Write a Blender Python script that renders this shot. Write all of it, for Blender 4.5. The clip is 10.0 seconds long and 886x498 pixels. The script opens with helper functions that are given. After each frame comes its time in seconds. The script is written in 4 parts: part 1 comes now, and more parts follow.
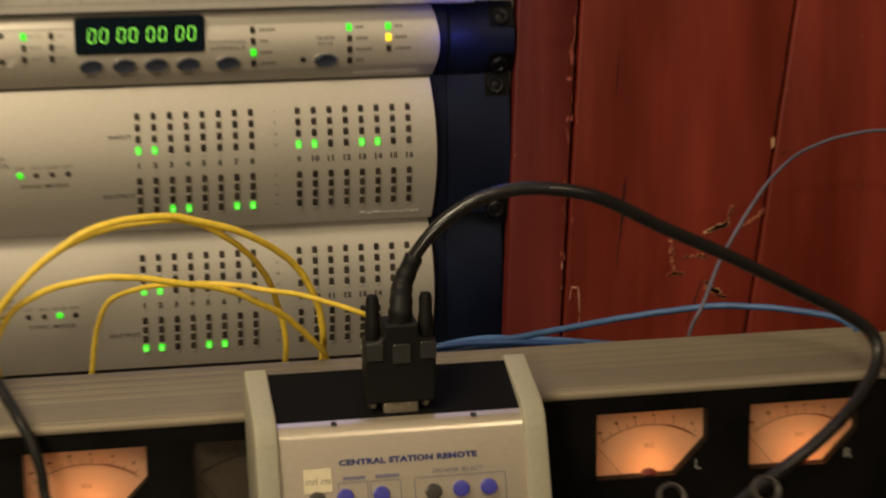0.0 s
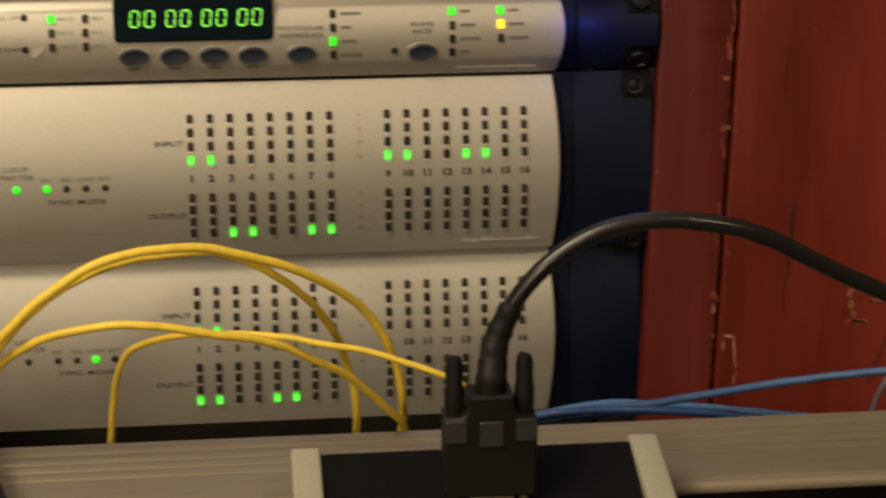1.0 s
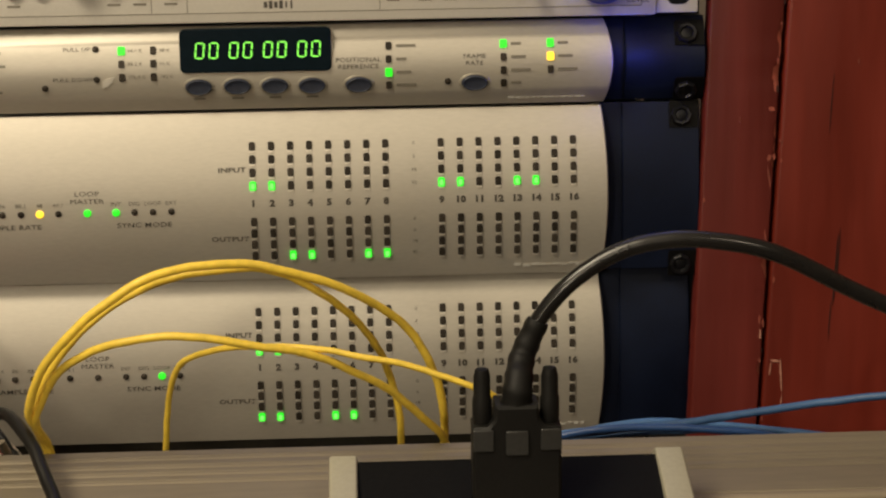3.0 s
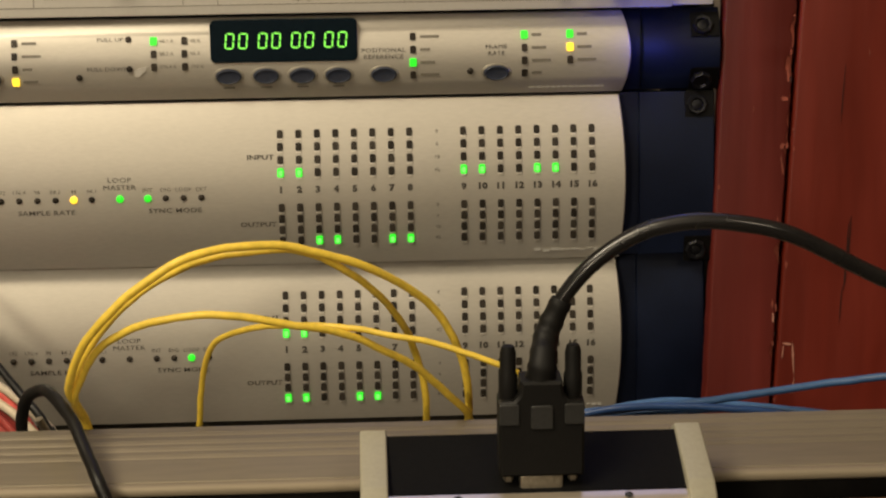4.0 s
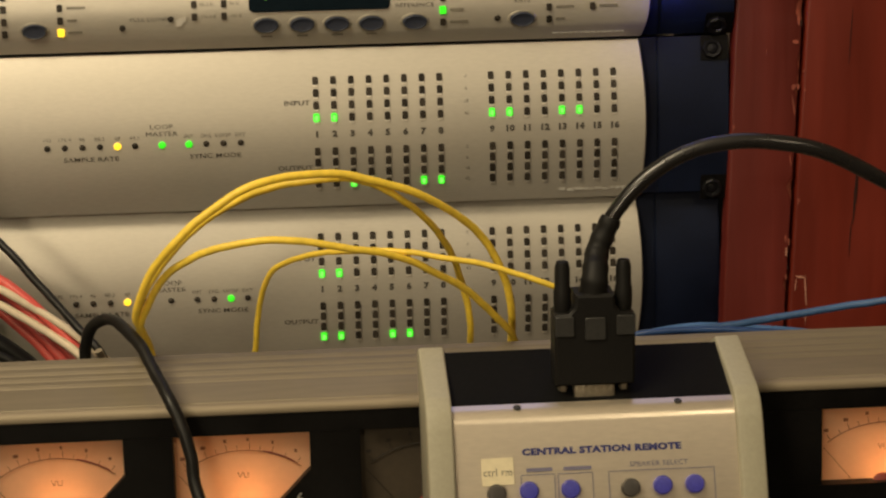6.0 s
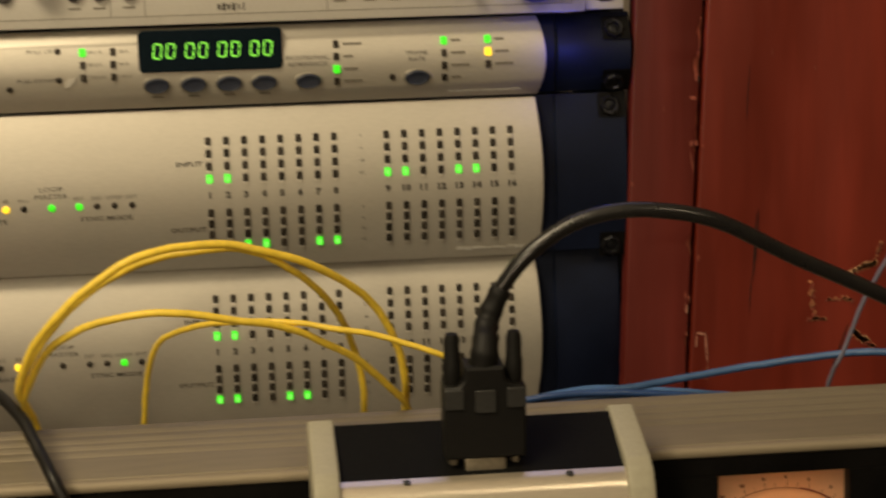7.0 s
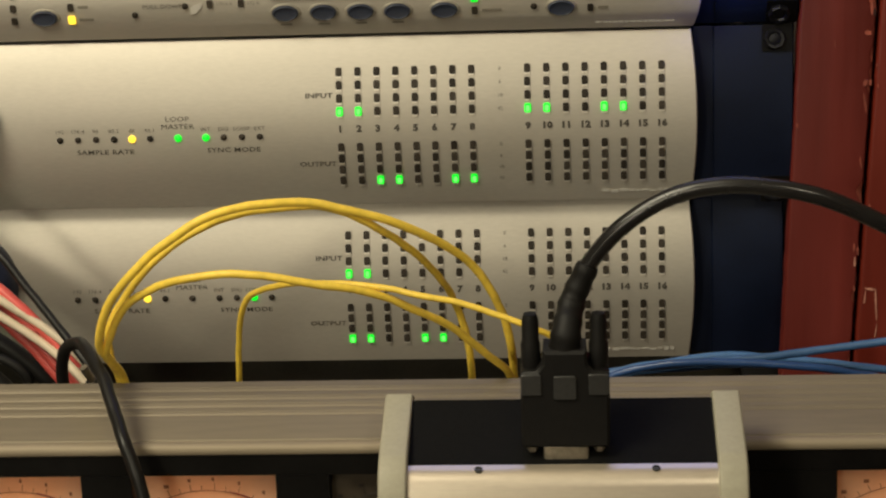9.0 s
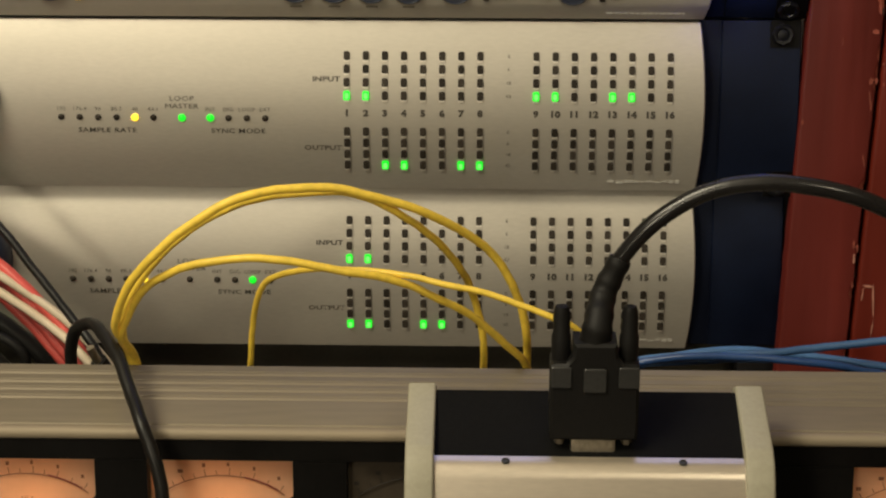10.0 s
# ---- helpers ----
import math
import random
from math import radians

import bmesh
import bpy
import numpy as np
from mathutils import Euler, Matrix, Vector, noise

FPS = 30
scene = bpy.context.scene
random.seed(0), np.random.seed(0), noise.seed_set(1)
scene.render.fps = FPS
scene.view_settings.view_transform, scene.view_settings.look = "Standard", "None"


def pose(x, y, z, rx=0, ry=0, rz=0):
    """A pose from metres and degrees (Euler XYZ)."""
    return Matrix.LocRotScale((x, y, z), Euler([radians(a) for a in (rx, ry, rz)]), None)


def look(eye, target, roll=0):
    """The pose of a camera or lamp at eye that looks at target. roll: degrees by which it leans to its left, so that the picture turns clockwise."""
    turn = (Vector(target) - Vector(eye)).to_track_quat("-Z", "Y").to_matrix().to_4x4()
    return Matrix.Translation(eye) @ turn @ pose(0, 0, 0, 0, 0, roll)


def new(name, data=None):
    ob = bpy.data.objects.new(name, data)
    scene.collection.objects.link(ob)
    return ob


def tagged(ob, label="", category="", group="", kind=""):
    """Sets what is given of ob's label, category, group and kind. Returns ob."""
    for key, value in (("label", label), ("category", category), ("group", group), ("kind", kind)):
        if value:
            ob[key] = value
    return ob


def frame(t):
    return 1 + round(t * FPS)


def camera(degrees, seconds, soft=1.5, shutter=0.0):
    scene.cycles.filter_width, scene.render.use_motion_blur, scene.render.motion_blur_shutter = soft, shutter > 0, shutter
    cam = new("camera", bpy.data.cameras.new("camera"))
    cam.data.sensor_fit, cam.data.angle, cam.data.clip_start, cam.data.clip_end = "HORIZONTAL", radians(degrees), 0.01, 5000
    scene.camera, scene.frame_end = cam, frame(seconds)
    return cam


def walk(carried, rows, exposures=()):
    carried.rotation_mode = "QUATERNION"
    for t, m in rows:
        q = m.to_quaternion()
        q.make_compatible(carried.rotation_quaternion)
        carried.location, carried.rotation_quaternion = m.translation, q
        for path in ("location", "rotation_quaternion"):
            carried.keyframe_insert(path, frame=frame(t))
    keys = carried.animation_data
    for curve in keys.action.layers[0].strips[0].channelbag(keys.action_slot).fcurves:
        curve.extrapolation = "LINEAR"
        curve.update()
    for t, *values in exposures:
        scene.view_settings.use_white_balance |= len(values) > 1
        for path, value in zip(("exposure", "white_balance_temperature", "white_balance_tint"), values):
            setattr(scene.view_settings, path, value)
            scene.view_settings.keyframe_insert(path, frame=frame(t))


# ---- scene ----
cam = camera(25.5, 10.0, soft=2.2, shutter=0.5)
PATH = [
    (0, (-0.044, -1.181, 0.3145), (0.331, 0.741, -0.0925), -0.7),
    (0.3, (-0.014, -1.01, 0.28), (0.367, 0.909, -0.133), -0.3),
    (0.5, (0.003, -0.976, 0.28), (0.349, 0.948, -0.138), -0.2),
    (0.7, (0.0126, -0.9666, 0.2834), (0.3158, 0.9662, -0.13), -0.5),
    (1, (0.024, -0.96, 0.284), (0.227, 0.989, -0.118), -0.7),
    (1.5, (0.041, -0.963, 0.285), (0.17, 0.997, -0.094), -0.7),
    (2, (0.052, -0.976, 0.284), (0.157, 0.988, -0.077), -0.6),
    (2.5, (0.057, -0.99, 0.281), (0.148, 0.976, -0.077), -0.9),
    (2.7, (0.0586, -0.993, 0.2787), (0.1421, 0.974, -0.07387), -1),
    (3.8, (0.0474, -1.026, 0.2793), (0.1219, 0.941, -0.07613), -0.9),
    (4, (0.046, -1.03, 0.277), (0.121, 0.937, -0.077), -0.9),
    (4.5, (0.041, -1.038, 0.272), (0.131, 0.927, -0.091), -0.9),
    (4.8, (0.03, -1.046, 0.267), (0.127, 0.9166, -0.105), -0.5),
    (5, (0.025, -1.049, 0.263), (0.148, 0.911, -0.118), -0.3),
    (5.2, (0.021, -1.054, 0.263), (0.162, 0.906, -0.11), -0.2),
    (6.3, (-0.014, -1.082, 0.248), (0.133, 0.887, -0.072), -1.9),
    (6.5, (-0.014, -1.083, 0.248), (0.145, 0.89, -0.038), -2),
    (6.8, (-0.0056, -1.072, 0.2576), (0.1862, 0.8974, -0.0324), -1.48),
    (7, (0.011, -1.062, 0.27), (0.224, 0.899, -0.062), -1.6),
    (7.3, (0.058, -1.039, 0.289), (0.176, 0.922, -0.086), -1.8),
    (7.5, (0.108, -1.022, 0.29), (0.108, 0.939, -0.103), -1.3),
    (7.8, (0.159, -1.01, 0.298), (0.021, 0.943, -0.111), -0.0),
    (8, (0.187, -1.003, 0.294), (-0.05, 0.936, -0.135), -0.5),
    (8.3, (0.198, -1.01, 0.291), (-0.099, 0.916, -0.161), 0.1),
    (8.5, (0.196, -1.001, 0.294), (-0.107, 0.92, -0.174), -0.5),
    (8.8, (0.144, -1.006, 0.304), (-0.048, 0.927, -0.173), -1.0),
    (9, (0.12, -0.993, 0.307), (-0.015, 0.944, -0.174), -1.9),
    (9.5, (0.072, -0.986, 0.312), (0.02, 0.948, -0.194), -0.8),
    (10, (0.07, -0.991, 0.311), (0.03, 0.944, -0.192), 0.2),
]
EXPOSURES = [(0, -0.28, 6650, 10), (1.0, -0.24, 6600, 10), (1.5, -0.12, 6200, 10), (4.0, -0.12, 6200, 10), (4.5, -0.15, 6350, 10), (5.0, -0.2, 6550, 7),
             (6.3, -0.18, 6750, 8), (7.0, -0.25, 6900, 8), (7.5, -0.03, 6150, 7), (8.0, -0.01, 5950, 4), (9.0, -0.07, 5900, 5), (10.0, -0.12, 6000, 6)]
walk(cam, [(t, look(eye, target, roll)) for t, eye, target, roll in PATH], EXPOSURES)

# ---- light ----
world = bpy.data.worlds.new("room_dark")
world.use_nodes = True
world.node_tree.nodes["Background"].inputs[0].default_value = (0.02, 0.016, 0.012, 1)
world.node_tree.nodes["Background"].inputs[1].default_value = 0.2
scene.world = world


def lamp(name, kind, m, energy, color, size=0.3, size_y=0.3):
    data = bpy.data.lights.new(name, kind)
    data.energy, data.color = energy, color
    if kind == "AREA":
        data.shape, data.size, data.size_y = "RECTANGLE", size, size_y
    else:
        data.shadow_soft_size = size
    ob = new(name, data)
    ob.matrix_world = m
    return ob


WARM = (1.0, 0.83, 0.57)
lamp("ceiling_lamp_light", "AREA", look((-0.70, -0.95, 1.30), (0.0, 0.0, 0.1)), 23.0, WARM, 0.6, 0.5)
lamp("standing_lamp_light", "AREA", look((-0.42, -1.60, 0.46), (-0.06, 0.0, 0.1)), 4.8, WARM, 0.16, 0.16)
lamp("wall_lamp_light", "AREA", look((0.61, -1.70, 1.10), (0.06, -0.1, 0.06)), 4.5, WARM, 0.08, 0.08)
# added blue fill hanging before the ear, in place of the knob LED's spill
lamp("blue_ear_fill", "POINT", pose(0.2000, -0.0130, 0.1990), 0.016, (0.07, 0.10, 1.0), 0.006)
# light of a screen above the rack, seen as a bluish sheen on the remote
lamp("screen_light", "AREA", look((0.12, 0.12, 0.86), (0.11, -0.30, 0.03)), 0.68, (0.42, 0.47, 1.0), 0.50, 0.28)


# ---- materials ----
def material(name, color, rough=0.5, metal=0.0, grain=0.0, scale=200.0, stretch=(1, 1, 1), bump=0.0, blotch=0.0,
             blotch_scale=12.0, rough_var=0.0, emit=None, power=0.0, per_object=0.0, coat=0.0, spec=0.5, thin=0.0):
    """Colour with fine grain, larger blotches, bump and roughness variation, at real-world size."""
    mat = bpy.data.materials.new(name)
    mat.use_nodes = True
    nodes, links = mat.node_tree.nodes, mat.node_tree.links
    bsdf = nodes["Principled BSDF"]
    bsdf.inputs["Base Color"].default_value = (*color, 1)
    bsdf.inputs["Roughness"].default_value = rough
    bsdf.inputs["Metallic"].default_value = metal
    bsdf.inputs["Coat Weight"].default_value = coat
    bsdf.inputs["Specular IOR Level"].default_value = spec
    if thin:
        glow, both = nodes.new("ShaderNodeBsdfTranslucent"), nodes.new("ShaderNodeMixShader")
        glow.inputs["Color"].default_value, both.inputs["Fac"].default_value = (*color, 1), thin
        links.new(bsdf.outputs[0], both.inputs[1])
        links.new(glow.outputs[0], both.inputs[2])
        links.new(both.outputs[0], nodes["Material Output"].inputs["Surface"])
    if emit:
        bsdf.inputs["Emission Color"].default_value = (*emit, 1)
        bsdf.inputs["Emission Strength"].default_value = power
    if grain or bump or blotch or rough_var or per_object:
        geo = nodes.new("ShaderNodeNewGeometry")
        mapping = nodes.new("ShaderNodeMapping")
        mapping.inputs["Scale"].default_value = stretch
        links.new(geo.outputs["Position"], mapping.inputs["Vector"])
        fine = nodes.new("ShaderNodeTexNoise")
        fine.inputs["Scale"].default_value, fine.inputs["Detail"].default_value = scale, 5
        wide = nodes.new("ShaderNodeTexNoise")
        wide.inputs["Scale"].default_value, wide.inputs["Detail"].default_value = blotch_scale, 4
        links.new(mapping.outputs[0], fine.inputs["Vector"])
        links.new(mapping.outputs[0], wide.inputs["Vector"])

        def ranged(sock, low, high):
            r = nodes.new("ShaderNodeMapRange")
            r.inputs["From Min"].default_value, r.inputs["From Max"].default_value = 0.3, 0.7
            r.inputs["To Min"].default_value, r.inputs["To Max"].default_value = low, high
            links.new(sock, r.inputs["Value"])
            return r.outputs["Result"]

        def times(a, b):
            n = nodes.new("ShaderNodeMath")
            n.operation = "MULTIPLY"
            links.new(a, n.inputs[0])
            links.new(b, n.inputs[1])
            return n.outputs[0]

        value = times(ranged(fine.outputs["Fac"], 1 - grain, 1 + grain), ranged(wide.outputs["Fac"], 1 - blotch, 1 + blotch))
        if per_object:
            info = nodes.new("ShaderNodeObjectInfo")
            r = nodes.new("ShaderNodeMapRange")
            r.inputs["To Min"].default_value, r.inputs["To Max"].default_value = 1 - per_object, 1 + per_object
            links.new(info.outputs["Random"], r.inputs["Value"])
            value = times(value, r.outputs["Result"])
        mixer = nodes.new("ShaderNodeVectorMath")
        mixer.operation = "SCALE"
        mixer.inputs[0].default_value = color
        links.new(value, mixer.inputs["Scale"])
        links.new(mixer.outputs[0], bsdf.inputs["Base Color"])
        if rough_var:
            links.new(ranged(wide.outputs["Fac"], max(rough - rough_var, 0.05), rough + rough_var), bsdf.inputs["Roughness"])
        if bump:
            b = nodes.new("ShaderNodeBump")
            b.inputs["Strength"].default_value, b.inputs["Distance"].default_value = 1.0, bump
            links.new(fine.outputs["Fac"], b.inputs["Height"])
            links.new(b.outputs[0], bsdf.inputs["Normal"])
    return mat


ALU = material("champagne_aluminium", (0.565, 0.53, 0.468), 0.50, 0.58, grain=0.035, scale=900, stretch=(0.25, 1, 1), blotch=0.06, blotch_scale=14, rough_var=0.05, bump=0.00001)
# pale tone that paints the highlight below each LED
LED_LIP_LIT = material("led_lip_highlight", (0.78, 0.74, 0.66), 0.4, 0.4)
ALU_PLAIN = material("satin_aluminium", (0.40, 0.37, 0.31), 0.42, 0.4, grain=0.05, scale=700, stretch=(0.1, 1, 1), blotch=0.12, blotch_scale=20, rough_var=0.05)
NAVY = material("navy_plastic", (0.0026, 0.0060, 0.0210), 0.50, grain=0.15, scale=600, blotch=0.45, blotch_scale=18, rough_var=0.10, spec=0.27)
BOSS = material("navy_boss_plastic", (0.015, 0.021, 0.050), 0.42, grain=0.12, scale=600, blotch=0.2, blotch_scale=30)
BLACK = material("black_plastic", (0.004, 0.004, 0.004), 0.65, grain=0.2, scale=500, blotch=0.2, rough_var=0.1, spec=0.12)
HOOD = material("moulded_black_plastic", (0.0080, 0.0075, 0.0070), 0.55, grain=0.2, scale=700, blotch=0.3, bump=0.00005, spec=0.26)
GREY_PLASTIC = material("grey_plastic_inset", (0.036, 0.036, 0.035), 0.4, grain=0.15, scale=600, blotch=0.2)
RUBBER_MATT = material("dull_black_cable_rubber", (0.0095, 0.009, 0.0085), 0.45, grain=0.2, scale=500, blotch=0.3, rough_var=0.08, spec=0.35)
RUBBER = material("black_cable_rubber", (0.014, 0.013, 0.013), 0.30, grain=0.2, scale=500, blotch=0.3, rough_var=0.08)
DARK_STEEL = material("blackened_steel", (0.007, 0.007, 0.009), 0.42, 0.1, grain=0.2, scale=500, spec=0.3)
CHASSIS = material("dark_chassis_steel", (0.018, 0.018, 0.02), 0.5, 0.3, grain=0.1, scale=300)
UNLIT = material("unlit_led_lens", (0.043, 0.036, 0.029), 0.4, grain=0.2, scale=800, per_object=0.35, spec=0.15)
GREEN_CORE = material("green_led_middle", (0.02, 0.3, 0.02), 0.4, emit=(0.22, 1.0, 0.12), power=1.35)
GREEN = material("green_led", (0.02, 0.3, 0.02), 0.4, emit=(0.05, 1.0, 0.02), power=1.05)
YELLOW_LED = material("amber_led", (0.4, 0.3, 0.02), 0.4, emit=(1.0, 0.62, 0.03), power=1.9)
DIGIT = material("green_digit", (0.02, 0.3, 0.02), 0.4, emit=(0.34, 1.0, 0.10), power=1.15)
BLUE_LED = material("blue_led", (0.02, 0.03, 0.4), 0.4, emit=(0.10, 0.17, 1.0), power=10.0)
BLUE_LENS = material("blue_lit_button", (0.045, 0.045, 0.22), 0.35, emit=(0.10, 0.08, 0.8), power=0.10, grain=0.2, scale=700)
INK = material("dark_print", (0.075, 0.066, 0.055), 0.6)
INK_MID = material("rubbed_dark_print", (0.13, 0.115, 0.095), 0.6)
INK_SOFT = material("worn_dark_print", (0.21, 0.19, 0.155), 0.6)
INK_FAINT = material("faint_blue_print", (0.17, 0.16, 0.24), 0.6)
INK_METER = material("brown_meter_print", (0.26, 0.11, 0.06), 0.7)
# print of the unlit meters: their dimness is put into the colour
INK_DIM = material("meter_print_darkened_as_unlit", (0.020, 0.015, 0.010), 0.7)
INK_GREY = material("dull_grey_print", (0.30, 0.29, 0.27), 0.6)
PALE = material("rubbed_pale_paint", (0.48, 0.22, 0.16), 0.7, grain=0.3, scale=400)
PIVOT = material("dark_red_pivot_plastic", (0.20, 0.03, 0.02), 0.5, grain=0.1, scale=300)
INK_BLUE = material("blue_print", (0.03, 0.035, 0.16), 0.6)
INK_WHITE = material("white_print", (0.62, 0.6, 0.56), 0.6)
WINDOW = material("black_display_window", (0.006, 0.012, 0.018), 0.22, grain=0.1, scale=300, spec=0.08)
LCD = material("blue_level_window", (0.008, 0.012, 0.07), 0.15, emit=(0.01, 0.02, 0.25), power=0.10)
BUTTON = material("blue_grey_button", (0.034, 0.041, 0.066), 0.35, grain=0.15, scale=500, coat=0.2)
KNOB = material("dark_knob", (0.05, 0.045, 0.042), 0.4, grain=0.15, scale=500)
# strong blue base colour carries the knob's lit look
KNOB_BLUE = material("large_knob_lit_in_colour", (0.03, 0.045, 0.26), 0.3, grain=0.15, scale=400)
WHITE_PANEL = material("pale_painted_panel", (0.66, 0.63, 0.58), 0.42, 0.2, grain=0.03, scale=600, blotch=0.05)
# darker oxblood, used for the plank next to the rack only
RED_DARKER = material("darker_oxblood_board", (0.122, 0.0150, 0.0105), 0.48, grain=0.13, scale=48, stretch=(1.5, 1.5, 0.16), blotch=0.36, blotch_scale=15, bump=0.0006, rough_var=0.12, spec=0.45)
RED = material("oxblood_painted_board", (0.172, 0.0200, 0.0102), 0.46, grain=0.12, scale=48, stretch=(1.5, 1.5, 0.22), blotch=0.30, blotch_scale=16, bump=0.0005, rough_var=0.12, per_object=0.07, spec=0.43)
FLAKE = material("flaked_red_paint", (0.28, 0.066, 0.042), 0.6, grain=0.3, scale=300, blotch=0.3, blotch_scale=60)
BARE_LIGHT = material("pale_splintered_timber", (0.62, 0.36, 0.20), 0.7, grain=0.3, scale=300, blotch=0.25, blotch_scale=80)
BARE = material("bare_pale_timber", (0.42, 0.155, 0.075), 0.7, grain=0.35, scale=260, blotch=0.3, blotch_scale=60)
SEAM = material("dark_gap", (0.028, 0.005, 0.003), 0.8)
BLANK = material("black_painted_blank_panel", (0.048, 0.044, 0.032), 0.36, grain=0.12, scale=400, blotch=0.25, blotch_scale=20)
YELLOW = material("yellow_cable_jacket", (0.90, 0.64, 0.065), 0.46, grain=0.10, scale=260, blotch=0.12, blotch_scale=30, per_object=0.06)
BLUE = material("light_blue_cable_jacket", (0.072, 0.165, 0.37), 0.42, grain=0.08, scale=250, blotch=0.2, blotch_scale=30, per_object=0.25)
BLUE_DARK = material("dark_blue_cable_jacket", (0.030, 0.075, 0.22), 0.34, grain=0.08, scale=250, blotch=0.2, blotch_scale=30)
GREYBLUE = material("grey_blue_cable_jacket", (0.12, 0.115, 0.165), 0.5, grain=0.1, scale=250, blotch=0.15)
RED_CABLE = material("red_cable_jacket", (0.60, 0.090, 0.075), 0.45, grain=0.1, scale=250, blotch=0.15, per_object=0.15)
WHITE_CABLE = material("ivory_cable_jacket", (0.66, 0.56, 0.42), 0.5, grain=0.08, scale=250, blotch=0.12)
BAR = material("brushed_bar_aluminium", (0.208, 0.176, 0.124), 0.48, 0.3, grain=0.06, scale=420, stretch=(0.10, 1, 1), blotch=0.16, blotch_scale=16, rough_var=0.08)
# rail metal made lighter to paint the gleam along the ribs
BAR_RIB_LIT = material("bar_rib_highlight", (0.245, 0.207, 0.148), 0.5, 0.3, grain=0.05, scale=420, stretch=(0.06, 1, 1))
# lighter rail metal: stands in for light caught by the front edge
BAR_LIP_LIT = material("bar_edge_highlight", (0.265, 0.222, 0.158), 0.55, 0.3, grain=0.08, scale=420, stretch=(0.06, 1, 1), blotch=0.15, blotch_scale=16, rough_var=0.08)
METER_BLACK = material("black_meter_panel", (0.0042, 0.0038, 0.0036), 0.45, grain=0.2, scale=400, blotch=0.3, blotch_scale=25, rough_var=0.12, spec=0.14)
PAPER = material("cream_meter_card", (0.80, 0.52, 0.34), 0.8, grain=0.04, scale=300, blotch=0.06, blotch_scale=40, thin=0.5)
# card of the unlit meters, darkened in colour for the missing backlight
PAPER_DIM = material("meter_card_darkened_as_unlit", (0.050, 0.037, 0.023), 0.8, grain=0.08, scale=300, blotch=0.2, blotch_scale=40)
CHEEK = material("pale_olive_plastic", (0.365, 0.345, 0.262), 0.5, grain=0.05, scale=500, blotch=0.08)
COVER = material("silver_remote_cover", (0.70, 0.62, 0.51), 0.32, 0.76, grain=0.04, scale=900, stretch=(0.2, 1, 1), rough_var=0.04)
STEEL = material("nickel_plug_shell", (0.44, 0.39, 0.30), 0.42, 0.8, grain=0.2, scale=400)
TAG = material("cream_paper_tag", (0.74, 0.66, 0.46), 0.75, grain=0.05, scale=300)
DESK = material("dark_desk_laminate", (0.06, 0.045, 0.035), 0.5, grain=0.15, scale=60, blotch=0.2)
PLASTER = material("warm_plaster", (0.42, 0.36, 0.29), 0.8, grain=0.06, scale=60, blotch=0.1, blotch_scale=2)
CEIL = material("ceiling_paint", (0.70, 0.64, 0.54), 0.9, grain=0.04, scale=60, blotch=0.06, blotch_scale=2)
CARPET = material("brown_carpet", (0.09, 0.06, 0.045), 0.95, grain=0.3, scale=300, blotch=0.2)
GOLD = material("gold_plug_tip", (0.75, 0.55, 0.22), 0.3, 0.9, grain=0.05, scale=300)

# ---- builders ----
ROOT_AT = {}


def thing(name, at, label, category, group="", kind=""):
    ob = new(name)
    ob.empty_display_size = 0.02
    ob.location = at
    ROOT_AT[ob.name] = Matrix.Translation(at)
    return tagged(ob, label, category, group, kind)


def mesh_of(bm, name, mat, smooth=False):
    me = bpy.data.meshes.new(name)
    bmesh.ops.recalc_face_normals(bm, faces=bm.faces)
    bm.to_mesh(me)
    bm.free()
    me.materials.append(mat)
    if smooth:
        me.shade_smooth()
        me.set_sharp_from_angle(angle=radians(40))
    return me


def part(name, shape, mat, parent, label="", at=None, smooth=True):
    """One mesh object under a thing or a part; shape is a bmesh or a shared mesh."""
    me = mesh_of(shape, name, mat, smooth) if isinstance(shape, bmesh.types.BMesh) else shape
    ob = new(name, me)
    if parent is not None:
        ob.parent = parent
        ob.matrix_parent_inverse = ROOT_AT.get(parent.name, Matrix.Identity(4)).inverted()
    if at is not None:
        ob.matrix_basis = at
    if label:
        ob["label"] = label
    return ob


def single(name, shape, mat, label, category, group="", kind="", smooth=True):
    return tagged(part(name, shape, mat, None, "", None, smooth), label, category, group, kind)


def box(x0, x1, y0, y1, z0, z1, bevel=0.0, seg=2, bm=None):
    own = bm is None
    bm = bmesh.new() if own else bm
    m = Matrix.Translation(((x0 + x1) / 2, (y0 + y1) / 2, (z0 + z1) / 2)) @ Matrix.Diagonal((x1 - x0, y1 - y0, z1 - z0, 1))
    out = bmesh.ops.create_cube(bm, size=1, matrix=m)
    if bevel and own:
        bmesh.ops.bevel(bm, geom=bm.edges[:], offset=bevel, segments=seg, affect="EDGES", profile=0.5)
    return bm


def prism(outline, x0, x1, bevel=0.0, seg=2):
    """An outline in (y, z), drawn out along x."""
    bm = bmesh.new()
    a = [bm.verts.new((x0, y, z)) for y, z in outline]
    b = [bm.verts.new((x1, y, z)) for y, z in outline]
    n = len(outline)
    bm.faces.new(a)
    bm.faces.new(b[::-1])
    for i in range(n):
        bm.faces.new((a[i], b[i], b[(i + 1) % n], a[(i + 1) % n]))
    bmesh.ops.recalc_face_normals(bm, faces=bm.faces)
    if bevel:
        bmesh.ops.bevel(bm, geom=bm.edges[:], offset=bevel, segments=seg, affect="EDGES", profile=0.5)
    return bm


